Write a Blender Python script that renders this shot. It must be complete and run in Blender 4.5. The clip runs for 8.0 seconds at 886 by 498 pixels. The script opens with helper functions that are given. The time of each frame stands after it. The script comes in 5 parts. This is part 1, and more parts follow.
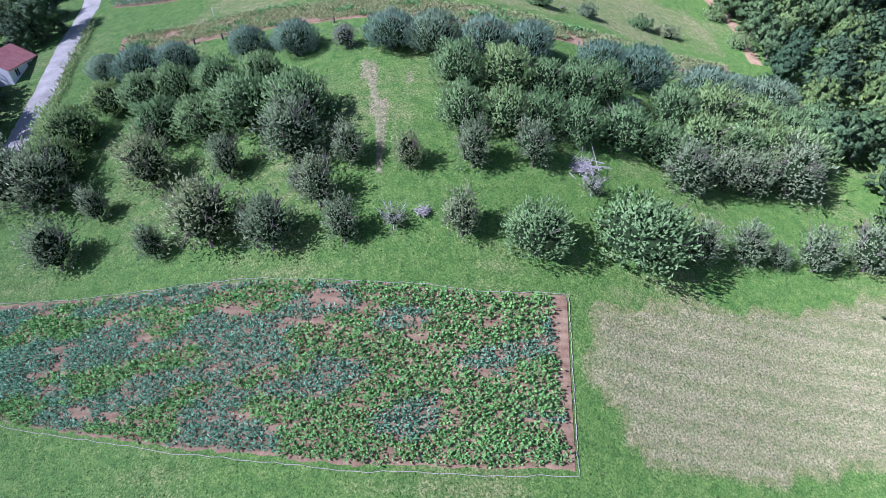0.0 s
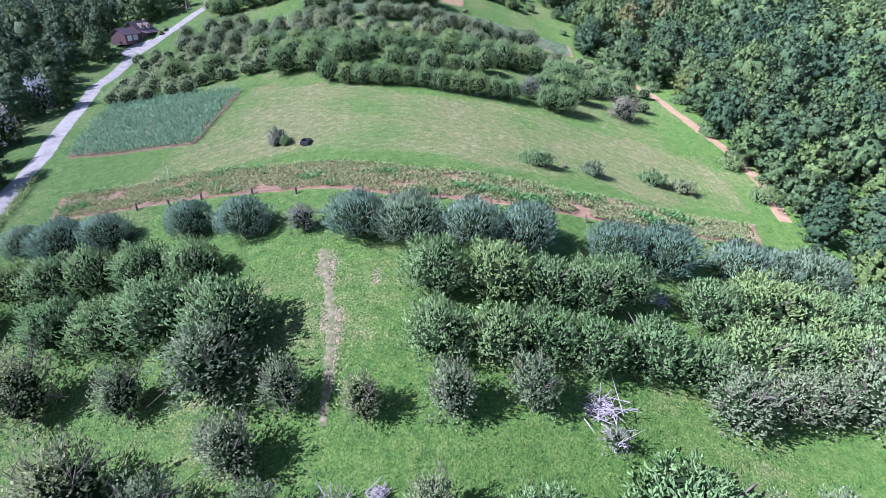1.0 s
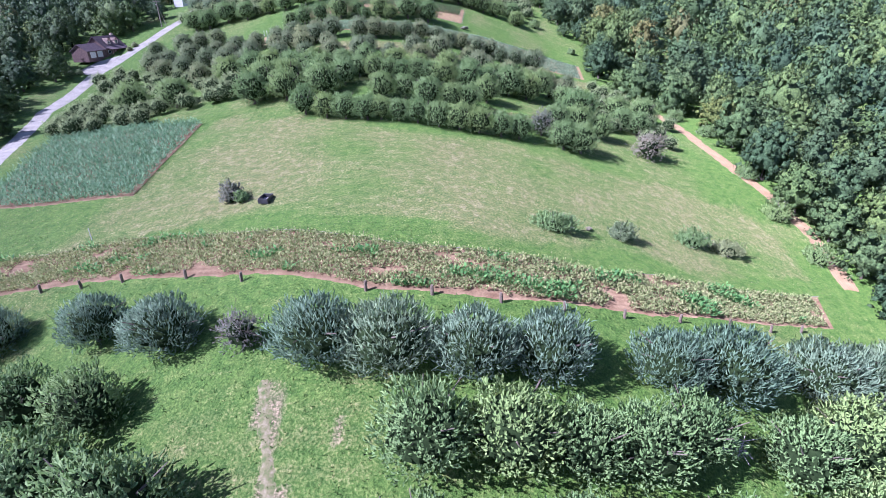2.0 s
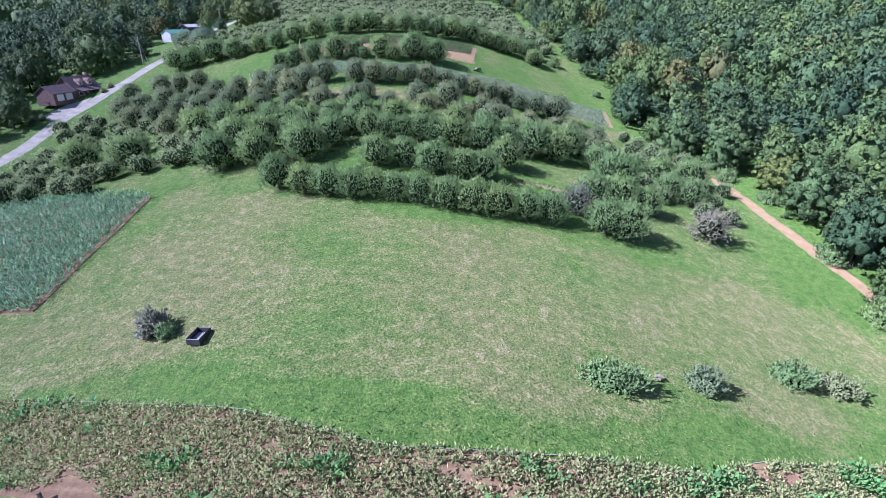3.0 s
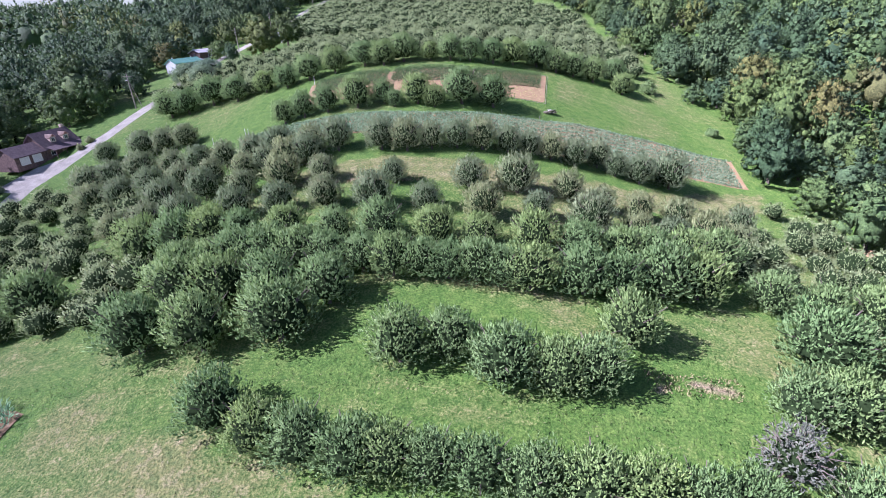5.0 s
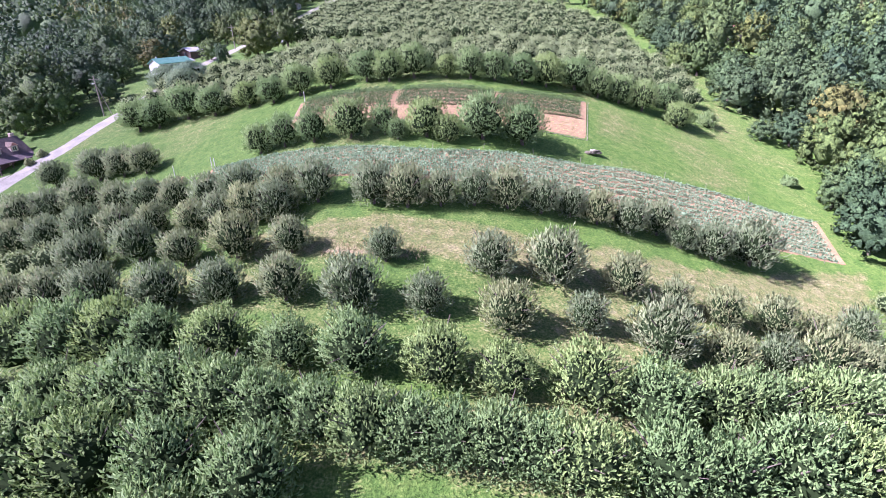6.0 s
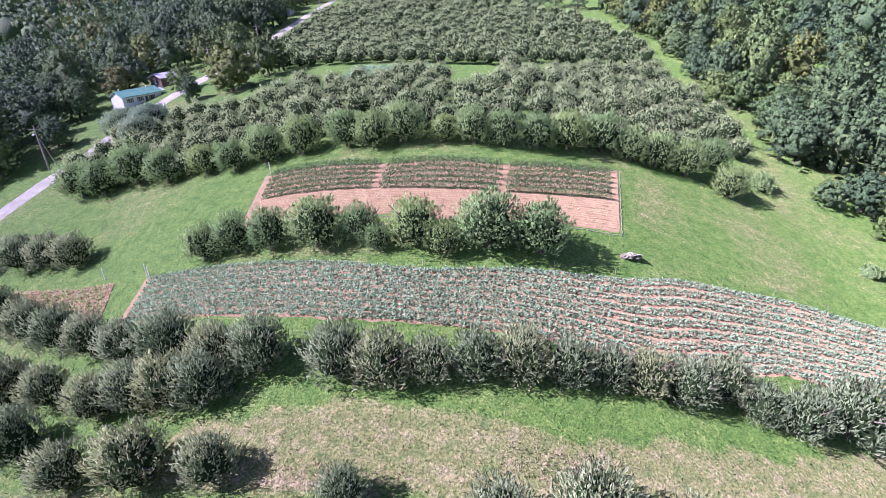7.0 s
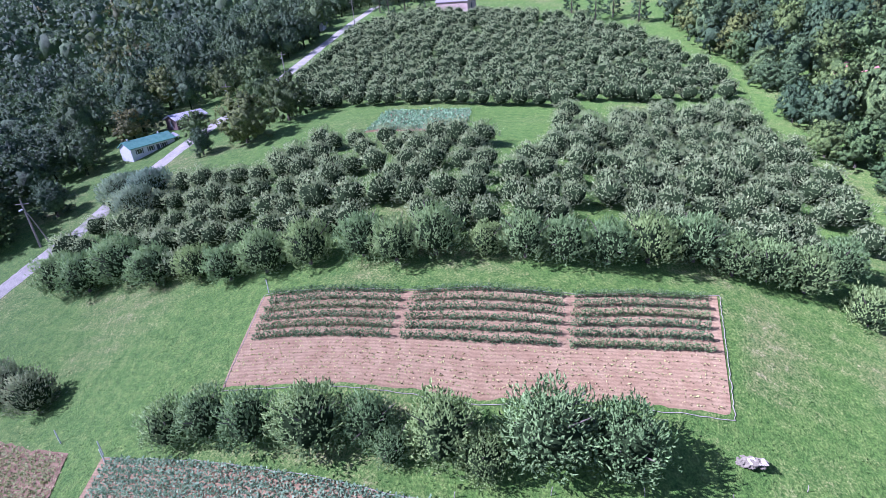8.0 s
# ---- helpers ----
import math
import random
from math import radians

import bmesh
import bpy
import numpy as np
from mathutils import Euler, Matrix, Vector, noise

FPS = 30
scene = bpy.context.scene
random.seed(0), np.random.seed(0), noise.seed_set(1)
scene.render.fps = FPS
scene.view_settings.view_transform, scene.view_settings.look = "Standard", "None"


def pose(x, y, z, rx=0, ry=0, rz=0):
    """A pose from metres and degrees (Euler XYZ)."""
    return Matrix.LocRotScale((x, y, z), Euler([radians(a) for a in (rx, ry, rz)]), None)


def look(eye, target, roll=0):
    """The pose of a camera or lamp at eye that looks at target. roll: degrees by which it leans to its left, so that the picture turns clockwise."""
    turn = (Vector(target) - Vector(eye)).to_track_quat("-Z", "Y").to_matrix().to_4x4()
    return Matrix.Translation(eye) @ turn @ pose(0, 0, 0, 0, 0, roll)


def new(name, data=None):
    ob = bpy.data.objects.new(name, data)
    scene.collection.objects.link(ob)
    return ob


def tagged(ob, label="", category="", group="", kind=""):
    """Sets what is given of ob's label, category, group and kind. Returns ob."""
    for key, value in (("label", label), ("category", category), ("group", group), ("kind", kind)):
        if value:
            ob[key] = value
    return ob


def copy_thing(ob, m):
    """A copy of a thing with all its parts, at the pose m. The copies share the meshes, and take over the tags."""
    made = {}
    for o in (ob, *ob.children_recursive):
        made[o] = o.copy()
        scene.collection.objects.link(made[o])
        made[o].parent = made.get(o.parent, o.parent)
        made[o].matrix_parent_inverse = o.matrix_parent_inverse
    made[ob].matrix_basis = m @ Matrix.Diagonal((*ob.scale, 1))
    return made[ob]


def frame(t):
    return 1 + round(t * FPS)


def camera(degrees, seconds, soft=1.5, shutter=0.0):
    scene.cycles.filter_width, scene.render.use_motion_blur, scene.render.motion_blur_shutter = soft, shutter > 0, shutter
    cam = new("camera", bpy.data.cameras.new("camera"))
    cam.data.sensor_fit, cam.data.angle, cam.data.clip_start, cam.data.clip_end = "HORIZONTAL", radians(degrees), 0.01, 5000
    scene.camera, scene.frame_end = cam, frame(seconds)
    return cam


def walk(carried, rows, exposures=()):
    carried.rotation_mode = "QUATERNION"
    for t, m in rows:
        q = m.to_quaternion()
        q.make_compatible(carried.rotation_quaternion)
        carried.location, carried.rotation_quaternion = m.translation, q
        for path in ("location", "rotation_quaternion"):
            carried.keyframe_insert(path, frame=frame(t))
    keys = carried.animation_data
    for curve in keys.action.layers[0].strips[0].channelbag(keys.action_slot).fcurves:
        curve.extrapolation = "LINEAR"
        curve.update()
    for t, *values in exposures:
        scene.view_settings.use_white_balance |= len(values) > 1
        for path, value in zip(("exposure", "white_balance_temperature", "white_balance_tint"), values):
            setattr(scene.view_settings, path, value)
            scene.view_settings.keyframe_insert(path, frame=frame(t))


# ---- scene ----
cam = camera(80.0, 8.0, soft=0.6)
PATH = [  # seconds, place, yaw, pitch, roll
    (0.0, 1.12, -1.52, -5.01, 1.43, -36.33, -2.55),
    (0.3, 2.39, 4.15, -2.78, 1.79, -34.43, -2.65),
    (0.5, 3.44, 8.78, -1.88, 1.84, -30.13, -2.77),
    (1.0, 4.30, 20.10, -1.27, 1.39, -26.11, -2.04),
    (1.5, 4.54, 30.12, -1.08, 1.15, -25.42, -1.81),
    (2.0, 4.48, 39.78, -0.00, 1.00, -25.24, -1.58),
    (2.2, 4.21, 43.45, 0.98, 0.82, -23.90, -1.49),
    (3.3, 4.28, 70.12, 3.19, 2.21, -22.71, -1.48),
    (3.5, 4.21, 73.90, 3.92, 2.33, -23.12, -1.52),
    (4.0, 3.37, 84.12, 5.89, 3.26, -23.34, -2.34),
    (4.5, 1.91, 94.68, 7.73, 6.34, -23.51, -4.53),
    (4.7, 1.78, 98.54, 8.79, 7.13, -23.55, -4.97),
    (5.8, -0.67, 122.81, 9.91, 8.88, -22.17, -1.93),
    (6.0, -0.84, 127.13, 10.97, 8.96, -23.36, -2.07),
    (6.5, -1.27, 138.26, 15.16, 9.22, -24.03, -2.27),
    (7.0, -2.18, 149.53, 19.62, 10.02, -24.87, -2.74),
    (7.5, -3.92, 161.18, 23.59, 12.54, -25.32, -3.53),
    (8.0, -5.41, 171.57, 28.02, 14.96, -25.68, -4.31),
]
walk(cam, [(t, Matrix.Translation((x, y, z)) @ pose(0, 0, 0, 0, 0, yaw) @ pose(0, 0, 0, 90 + pitch) @ pose(0, 0, 0, 0, 0, roll)) for t, x, y, z, yaw, pitch, roll in PATH],
     [(0, 1.05, 5000, 31), (1, 1.3, 5100, 33), (2, 1.45, 5200, 39), (3.5, 1.08, 5050, 29), (4.5, 1.17, 5300, 32), (6, 1.8, 5600, 48), (7, 1.6, 5500, 52), (8, 1.35, 5000, 45)])


# ---- light ----
SUN_ELEVATION, SUN_FROM = radians(44), radians(207)   # where the sun stands: from +x, turning left
world = bpy.data.worlds.new("sky")
scene.world = world
world.use_nodes = True
sky = world.node_tree.nodes.new("ShaderNodeTexSky")
sky.sky_type, sky.sun_disc, sky.sun_elevation, sky.sun_rotation = "NISHITA", False, SUN_ELEVATION, radians(90) - SUN_FROM
sky.air_density, sky.dust_density, sky.altitude = 1.2, 1.5, 600
world.node_tree.links.new(sky.outputs[0], world.node_tree.nodes["Background"].inputs[0])
world.node_tree.nodes["Background"].inputs[1].default_value = 0.055
sun = new("sun", bpy.data.lights.new("sun", "SUN"))
sun.data.energy, sun.data.angle, sun.data.color = 5.0, radians(0.6), (1.0, 0.97, 0.92)
sun.matrix_world = look((0, 0, 0), (-math.cos(SUN_FROM) * math.cos(SUN_ELEVATION), -math.sin(SUN_FROM) * math.cos(SUN_ELEVATION), -math.sin(SUN_ELEVATION)))

# ---- the lie of the land ----
SLOPE = [-22.85, -5.91, 20.65, -5.92, 0.11, -1.32]
BUMPS = [
    [-2.8, 0.2, 1.6, -1.2, -6.6, 0.9, 0.8],
    [-4.3, 1.0, 0.6, 1.9, 3.8, 3.1, 2.5],
    [3.5, 10.2, 3.8, 4.1, 2.1, 6.4, -0.3],
    [-7.3, 2.4, -1.4, 1.0, -5.6, -1.1, -0.2],
    [-2.8, -1.1, -4.7, 0.6, -2.2, -3.8, -0.4],
]

BUMP_X, BUMP_Y = (-75, -37, 0, 37, 75), (30, 70, 110, 150, 190, 230, 270)


def height(x, y):
    """Height of the hill at x, y (numbers or arrays): the orchard ridge, falling to wooded sides, with far hills behind."""
    x, y = np.asarray(x, float), np.asarray(y, float)
    cx, cy = np.clip(x, -140, 140), np.clip(y, -20, 430)
    u, v = cx / 100, (cy - 150) / 100
    z = SLOPE[0] + SLOPE[1] * u + SLOPE[2] * v + SLOPE[3] * u * u + SLOPE[4] * u * v + SLOPE[5] * v * v
    for row, bx in zip(BUMPS, BUMP_X):
        for h, by in zip(row, BUMP_Y):
            z = z + h * np.exp(-((cx - bx) ** 2 + (cy - by) ** 2) / 1600)
    left, right, far, near = np.maximum(-140 - x, 0), np.maximum(x - 140, 0), np.maximum(y - 430, 0), np.maximum(-20 - y, 0)
    z = z - 0.20 * np.minimum(left, 110) + 0.045 * np.clip(left - 190, 0, 700)
    z = z - 0.10 * np.minimum(right, 60) + 0.06 * np.clip(right - 70, 0, 700)
    z = z + 0.055 * np.minimum(far, 900) - 0.2 * np.minimum(near, 300)
    z = z + 5 * np.sin(x * 0.013 + 1.1) * np.sin(y * 0.011) * np.clip((left + right + far) / 150, 0, 1)
    return z + 0.12 * np.sin(x * 0.31 + 1.3 * np.sin(y * 0.17)) * np.sin(y * 0.27)


def at(x, y, lift=0.0):
    return Vector((x, y, float(height(x, y)) + lift))


# ---- materials ----
def material(name, rough=0.9):
    m = bpy.data.materials.new(name)
    m.use_nodes = True
    b = m.node_tree.nodes["Principled BSDF"]
    b.inputs["Roughness"].default_value = rough
    b.inputs["Diffuse Roughness"].default_value = 1.0 if rough > 0.4 else 0.0
    b.inputs["Specular IOR Level"].default_value = 0.25
    return m, m.node_tree.nodes, m.node_tree.links, b


def noise_tex(nodes, links, scale, detail=4.0, rough=0.6, coord=None):
    n = nodes.new("ShaderNodeTexNoise")
    n.inputs["Scale"].default_value, n.inputs["Detail"].default_value, n.inputs["Roughness"].default_value = scale, detail, rough
    if coord is None:
        coord = nodes.new("ShaderNodeTexCoord").outputs["Object"]
    links.new(coord, n.inputs["Vector"])
    return n


def ramp(nodes, links, source, stops):
    r = nodes.new("ShaderNodeValToRGB")
    while len(r.color_ramp.elements) < len(stops):
        r.color_ramp.elements.new(0.5)
    for e, (p, c) in zip(r.color_ramp.elements, stops):
        e.position, e.color = p, (*c, 1)
    links.new(source, r.inputs[0])
    return r


def mix(nodes, links, a, b, factor, mode="MIX"):
    m = nodes.new("ShaderNodeMix")
    m.data_type, m.blend_type = "RGBA", mode
    for socket, value in ((m.inputs[0], factor), (m.inputs[6], a), (m.inputs[7], b)):
        if isinstance(value, (int, float)):
            socket.default_value = value
        elif isinstance(value, tuple):
            socket.default_value = (*value, 1)
        else:
            links.new(value, socket)
    return m.outputs[2]


def bump(nodes, links, b, source, strength, distance):
    n = nodes.new("ShaderNodeBump")
    n.inputs["Strength"].default_value, n.inputs["Distance"].default_value = strength, distance
    links.new(source, n.inputs["Height"])
    links.new(n.outputs[0], b.inputs["Normal"])


def plain(name, stops, scale, rough=0.9, relief=0.3, distance=0.03):
    """A surface whose colour wanders between a few near tones at two scales."""
    m, nodes, links, b = material(name, rough)
    coarse, fine = noise_tex(nodes, links, scale), noise_tex(nodes, links, scale * 9, 6.0, 0.7)
    tone = ramp(nodes, links, coarse.outputs[0], stops)
    shade = ramp(nodes, links, fine.outputs[0], [(0.25, (0.62, 0.62, 0.62)), (0.75, (1.25, 1.25, 1.25))])
    links.new(mix(nodes, links, tone.outputs[0], shade.outputs[0], 1.0, "MULTIPLY"), b.inputs["Base Color"])
    bump(nodes, links, b, fine.outputs[0], relief, distance)
    return m


def leafage(name, dark, light, gloss=0.5, through_light=0.30, odd=None, toned=False):
    """Leaves: each leaf and each tree has its own tone, and some light comes through."""
    m, nodes, links, b = material(name, gloss)
    info, geo = nodes.new("ShaderNodeObjectInfo"), nodes.new("ShaderNodeNewGeometry")
    tone = ramp(nodes, links, geo.outputs["Random Per Island"], [(0.0, dark), (0.86, light), (1.0, odd or light)])
    own = ramp(nodes, links, info.outputs["Random"], [(0.0, (0.78, 0.84, 0.80)), (0.5, (1.0, 1.0, 1.0)), (1.0, (1.2, 1.1, 0.95))])
    colour = mix(nodes, links, tone.outputs[0], own.outputs[0], 1.0, "MULTIPLY")
    if toned:  # each tree's own tone, bluish haze included, and the clusters of leaves in its crown
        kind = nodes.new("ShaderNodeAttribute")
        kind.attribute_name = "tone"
        # low tones are dimmed and blued: haze and shade mixed into leaf colour
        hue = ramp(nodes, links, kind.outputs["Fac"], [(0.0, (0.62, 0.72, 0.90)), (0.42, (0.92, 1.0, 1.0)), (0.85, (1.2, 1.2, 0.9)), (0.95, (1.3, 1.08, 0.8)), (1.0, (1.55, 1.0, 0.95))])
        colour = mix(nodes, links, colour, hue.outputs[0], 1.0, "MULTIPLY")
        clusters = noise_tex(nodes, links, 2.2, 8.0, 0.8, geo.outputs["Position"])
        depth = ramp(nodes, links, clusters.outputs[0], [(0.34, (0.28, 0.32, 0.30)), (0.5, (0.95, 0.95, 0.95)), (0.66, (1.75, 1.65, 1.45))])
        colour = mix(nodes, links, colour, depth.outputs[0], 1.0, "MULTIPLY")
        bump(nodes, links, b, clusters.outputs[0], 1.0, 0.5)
    links.new(colour, b.inputs["Base Color"])
    t = nodes.new("ShaderNodeBsdfTranslucent")
    links.new(colour, t.inputs[0])
    s = nodes.new("ShaderNodeMixShader")
    s.inputs[0].default_value = through_light
    links.new(b.outputs[0], s.inputs[1])
    links.new(t.outputs[0], s.inputs[2])
    links.new(s.outputs[0], nodes["Material Output"].inputs[0])
    return m


def grass():
    """Turf: 'dry' turns it to straw, 'bare' to trodden earth; both are laid out where the land is so."""
    m, nodes, links, b = material("grass")
    coord = nodes.new("ShaderNodeTexCoord").outputs["Object"]
    big, mid, fine = noise_tex(nodes, links, 0.06, coord=coord), noise_tex(nodes, links, 0.9, 6, 0.7, coord), noise_tex(nodes, links, 4.5, 4, 0.7, coord)
    lush = ramp(nodes, links, mid.outputs[0], [(0.3, (0.047, 0.112, 0.018)), (0.5, (0.084, 0.158, 0.029)), (0.72, (0.142, 0.205, 0.048))])
    straw = ramp(nodes, links, mid.outputs[0], [(0.3, (0.095, 0.145, 0.045)), (0.5, (0.165, 0.175, 0.062)), (0.70, (0.29, 0.25, 0.14))])
    earth = ramp(nodes, links, fine.outputs[0], [(0.3, (0.19, 0.14, 0.09)), (0.7, (0.32, 0.25, 0.17))])
    dry, bare = nodes.new("ShaderNodeAttribute"), nodes.new("ShaderNodeAttribute")
    dry.attribute_name, bare.attribute_name = "dry", "bare"
    lines = nodes.new("ShaderNodeTexWave")
    lines.bands_direction = "Y"
    lines.inputs["Scale"].default_value, lines.inputs["Distortion"].default_value, lines.inputs["Detail"].default_value, lines.inputs["Detail Scale"].default_value = 0.14, 2.2, 3.0, 0.4
    links.new(coord, lines.inputs["Vector"])

    def sums(*terms):
        total = None
        for source, k in terms:
            n = nodes.new("ShaderNodeMath")
            n.operation = "MULTIPLY_ADD"
            links.new(source, n.inputs[0])
            n.inputs[1].default_value = k
            n.inputs[2].default_value = 0
            if total is not None:
                links.new(total, n.inputs[2])
            total = n.outputs[0]
        return total

    amount = ramp(nodes, links, sums((dry.outputs["Fac"], 0.5), (big.outputs[0], 0.8), (fine.outputs[0], 0.7), (lines.outputs[0], 0.05)), [(0.0, (0, 0, 0)), (1.0, (1, 1, 1))])
    amount.color_ramp.elements[0].position, amount.color_ramp.elements[1].position = 0.80, 1.0
    stubble = ramp(nodes, links, fine.outputs[0], [(0.3, (0.12, 0.145, 0.06)), (0.48, (0.23, 0.215, 0.11)), (0.7, (0.33, 0.285, 0.165))])
    swath = ramp(nodes, links, lines.outputs[0], [(0.2, (0.88, 0.91, 0.87)), (0.8, (1.06, 1.05, 1.04))])
    stubble = mix(nodes, links, stubble.outputs[0], swath.outputs[0], 1.0, "MULTIPLY")
    mown = ramp(nodes, links, sums((dry.outputs["Fac"], 0.5), (big.outputs[0], 0.125), (lines.outputs[0], 0.05), (mid.outputs[0], 0.1)), [(0.55, (0, 0, 0)), (0.72, (1, 1, 1))])
    trodden = ramp(nodes, links, sums((bare.outputs["Fac"], 1.0), (fine.outputs[0], 0.5)), [(0.65, (0, 0, 0)), (0.95, (1, 1, 1))])
    colour = mix(nodes, links, lush.outputs[0], straw.outputs[0], amount.outputs[0])
    colour = mix(nodes, links, colour, stubble, mown.outputs[0])
    colour = mix(nodes, links, colour, earth.outputs[0], trodden.outputs[0])
    shade = ramp(nodes, links, fine.outputs[0], [(0.36, (0.45, 0.52, 0.45)), (0.5, (0.97, 0.98, 0.97)), (0.64, (1.55, 1.48, 1.45))])
    links.new(mix(nodes, links, colour, shade.outputs[0], 0.85, "MULTIPLY"), b.inputs["Base Color"])
    bump(nodes, links, b, sums((mid.outputs[0], 0.5), (fine.outputs[0], 0.7)), 1.0, 0.3)
    return m


MAT_GRASS = grass()
def tilled(name, dark, light, pitch):
    """Tilled earth with low furrows along the plot."""
    m = plain(name, [(0.3, dark), (0.55, tuple((a + b) / 2 for a, b in zip(dark, light))), (0.75, light)], 0.7, relief=0.6, distance=0.08)
    nodes, links = m.node_tree.nodes, m.node_tree.links
    b = [n for n in nodes if n.type == "BSDF_PRINCIPLED"][0]
    wave = nodes.new("ShaderNodeTexWave")
    wave.bands_direction = "X"
    coord = nodes.new("ShaderNodeAttribute")
    coord.attribute_name = "across"
    links.new(coord.outputs["Vector"], wave.inputs["Vector"])
    for key, value in (("Scale", 0.314 / pitch), ("Distortion", 1.2), ("Detail", 3.0), ("Detail Scale", 1.5)):
        wave.inputs[key].default_value = value
    was = b.inputs["Base Color"].links[0].from_socket
    crest = ramp(nodes, links, wave.outputs[0], [(0.0, (0.85, 0.83, 0.82)), (1.0, (1.06, 1.06, 1.06))])
    links.new(mix(nodes, links, was, crest.outputs[0], 1.0, "MULTIPLY"), b.inputs["Base Color"])
    return m


MAT_SOIL = tilled("red_soil", (0.165, 0.0974, 0.0548), (0.316, 0.221, 0.131), 0.8)
MAT_PALE_SOIL = tilled("pale_soil", (0.25, 0.162, 0.088), (0.36, 0.262, 0.15), 0.45)
MAT_WORN = plain("worn_path", [(0.35, (0.10, 0.15, 0.045)), (0.5, (0.20, 0.19, 0.09)), (0.66, (0.31, 0.265, 0.17))], 2.2)
MAT_GRAVEL = plain("gravel", [(0.3, (0.25, 0.235, 0.205)), (0.7, (0.40, 0.375, 0.33))], 0.5)
MAT_BARK = plain("bark", [(0.3, (0.09, 0.07, 0.055)), (0.7, (0.2, 0.17, 0.14))], 3.0)
# near-black: shade inside crowns put into colour; wood-tree stems use it too
MAT_STEM_AND_SHADE = plain("stem_and_inner_shade", [(0.3, (0.013, 0.025, 0.009)), (0.7, (0.032, 0.052, 0.020))], 2.5, 1.0)
[n for n in MAT_STEM_AND_SHADE.node_tree.nodes if n.type == "BSDF_PRINCIPLED"][0].inputs["Specular IOR Level"].default_value = 0.05
# woods of the far ridges, with the blue of distance haze painted in
MAT_HAZE_RIDGE = plain("haze_tinted_ridge", [(0.3, (0.075, 0.11, 0.13)), (0.7, (0.13, 0.17, 0.18))], 0.01, 1.0, 1.0, 20.0)
MAT_DEADWOOD = plain("dead_wood", [(0.3, (0.28, 0.25, 0.23)), (0.7, (0.45, 0.42, 0.39))], 3.0)
LEAF = {
    "apple": leafage("apple_leaves", (0.14, 0.235, 0.085), (0.285, 0.405, 0.165), 0.65),
    "blue": leafage("blue_green_leaves", (0.125, 0.20, 0.13), (0.25, 0.36, 0.24), 0.65),
    "old": leafage("old_apple_leaves", (0.14, 0.19, 0.095), (0.32, 0.38, 0.205), 0.65),
    "grey": leafage("grey_green_leaves", (0.16, 0.215, 0.11), (0.315, 0.385, 0.205), 0.65, odd=(0.33, 0.31, 0.19)),
    "thin": leafage("thin_leaves", (0.17, 0.19, 0.13), (0.36, 0.36, 0.27), odd=(0.40, 0.29, 0.25)),
    "pale": leafage("pale_leaves", (0.15, 0.155, 0.12), (0.33, 0.33, 0.27), odd=(0.36, 0.26, 0.24)),
    "straw": leafage("straw", (0.22, 0.185, 0.105), (0.38, 0.32, 0.20), 0.8, 0.15),
    "turf": leafage("turf_blades", (0.05, 0.115, 0.024), (0.14, 0.225, 0.06), 0.7, 0.3),
    "meadow": leafage("meadow_blades", (0.075, 0.125, 0.036), (0.19, 0.215, 0.09), 0.7, 0.25, odd=(0.40, 0.35, 0.22)),
    "silver": leafage("silver_leaves", (0.34, 0.36, 0.36), (0.6, 0.62, 0.62)),
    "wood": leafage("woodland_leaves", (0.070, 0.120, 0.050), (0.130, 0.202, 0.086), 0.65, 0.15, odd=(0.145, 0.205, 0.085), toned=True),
    "crop": leafage("crop_leaves", (0.06, 0.18, 0.048), (0.19, 0.385, 0.12), 0.6),
    "cabbage": leafage("cabbage_leaves", (0.095, 0.225, 0.11), (0.27, 0.46, 0.285), 0.6),
    "upper": leafage("dull_apple_leaves", (0.17, 0.245, 0.125), (0.335, 0.43, 0.24), 0.65, odd=(0.32, 0.36, 0.22)),
    "pale_cabbage": leafage("pale_cabbage_leaves", (0.12, 0.225, 0.115), (0.32, 0.44, 0.27), 0.65),
    "pepper": leafage("pepper_leaves", (0.05, 0.105, 0.04), (0.18, 0.28, 0.12), 0.6),
    "corn": leafage("maize_leaves", (0.095, 0.21, 0.10), (0.31, 0.48, 0.28), 0.6),
    "weed": leafage("weed_leaves", (0.165, 0.22, 0.075), (0.42, 0.44, 0.195), 0.7, odd=(0.48, 0.40, 0.23)),
}


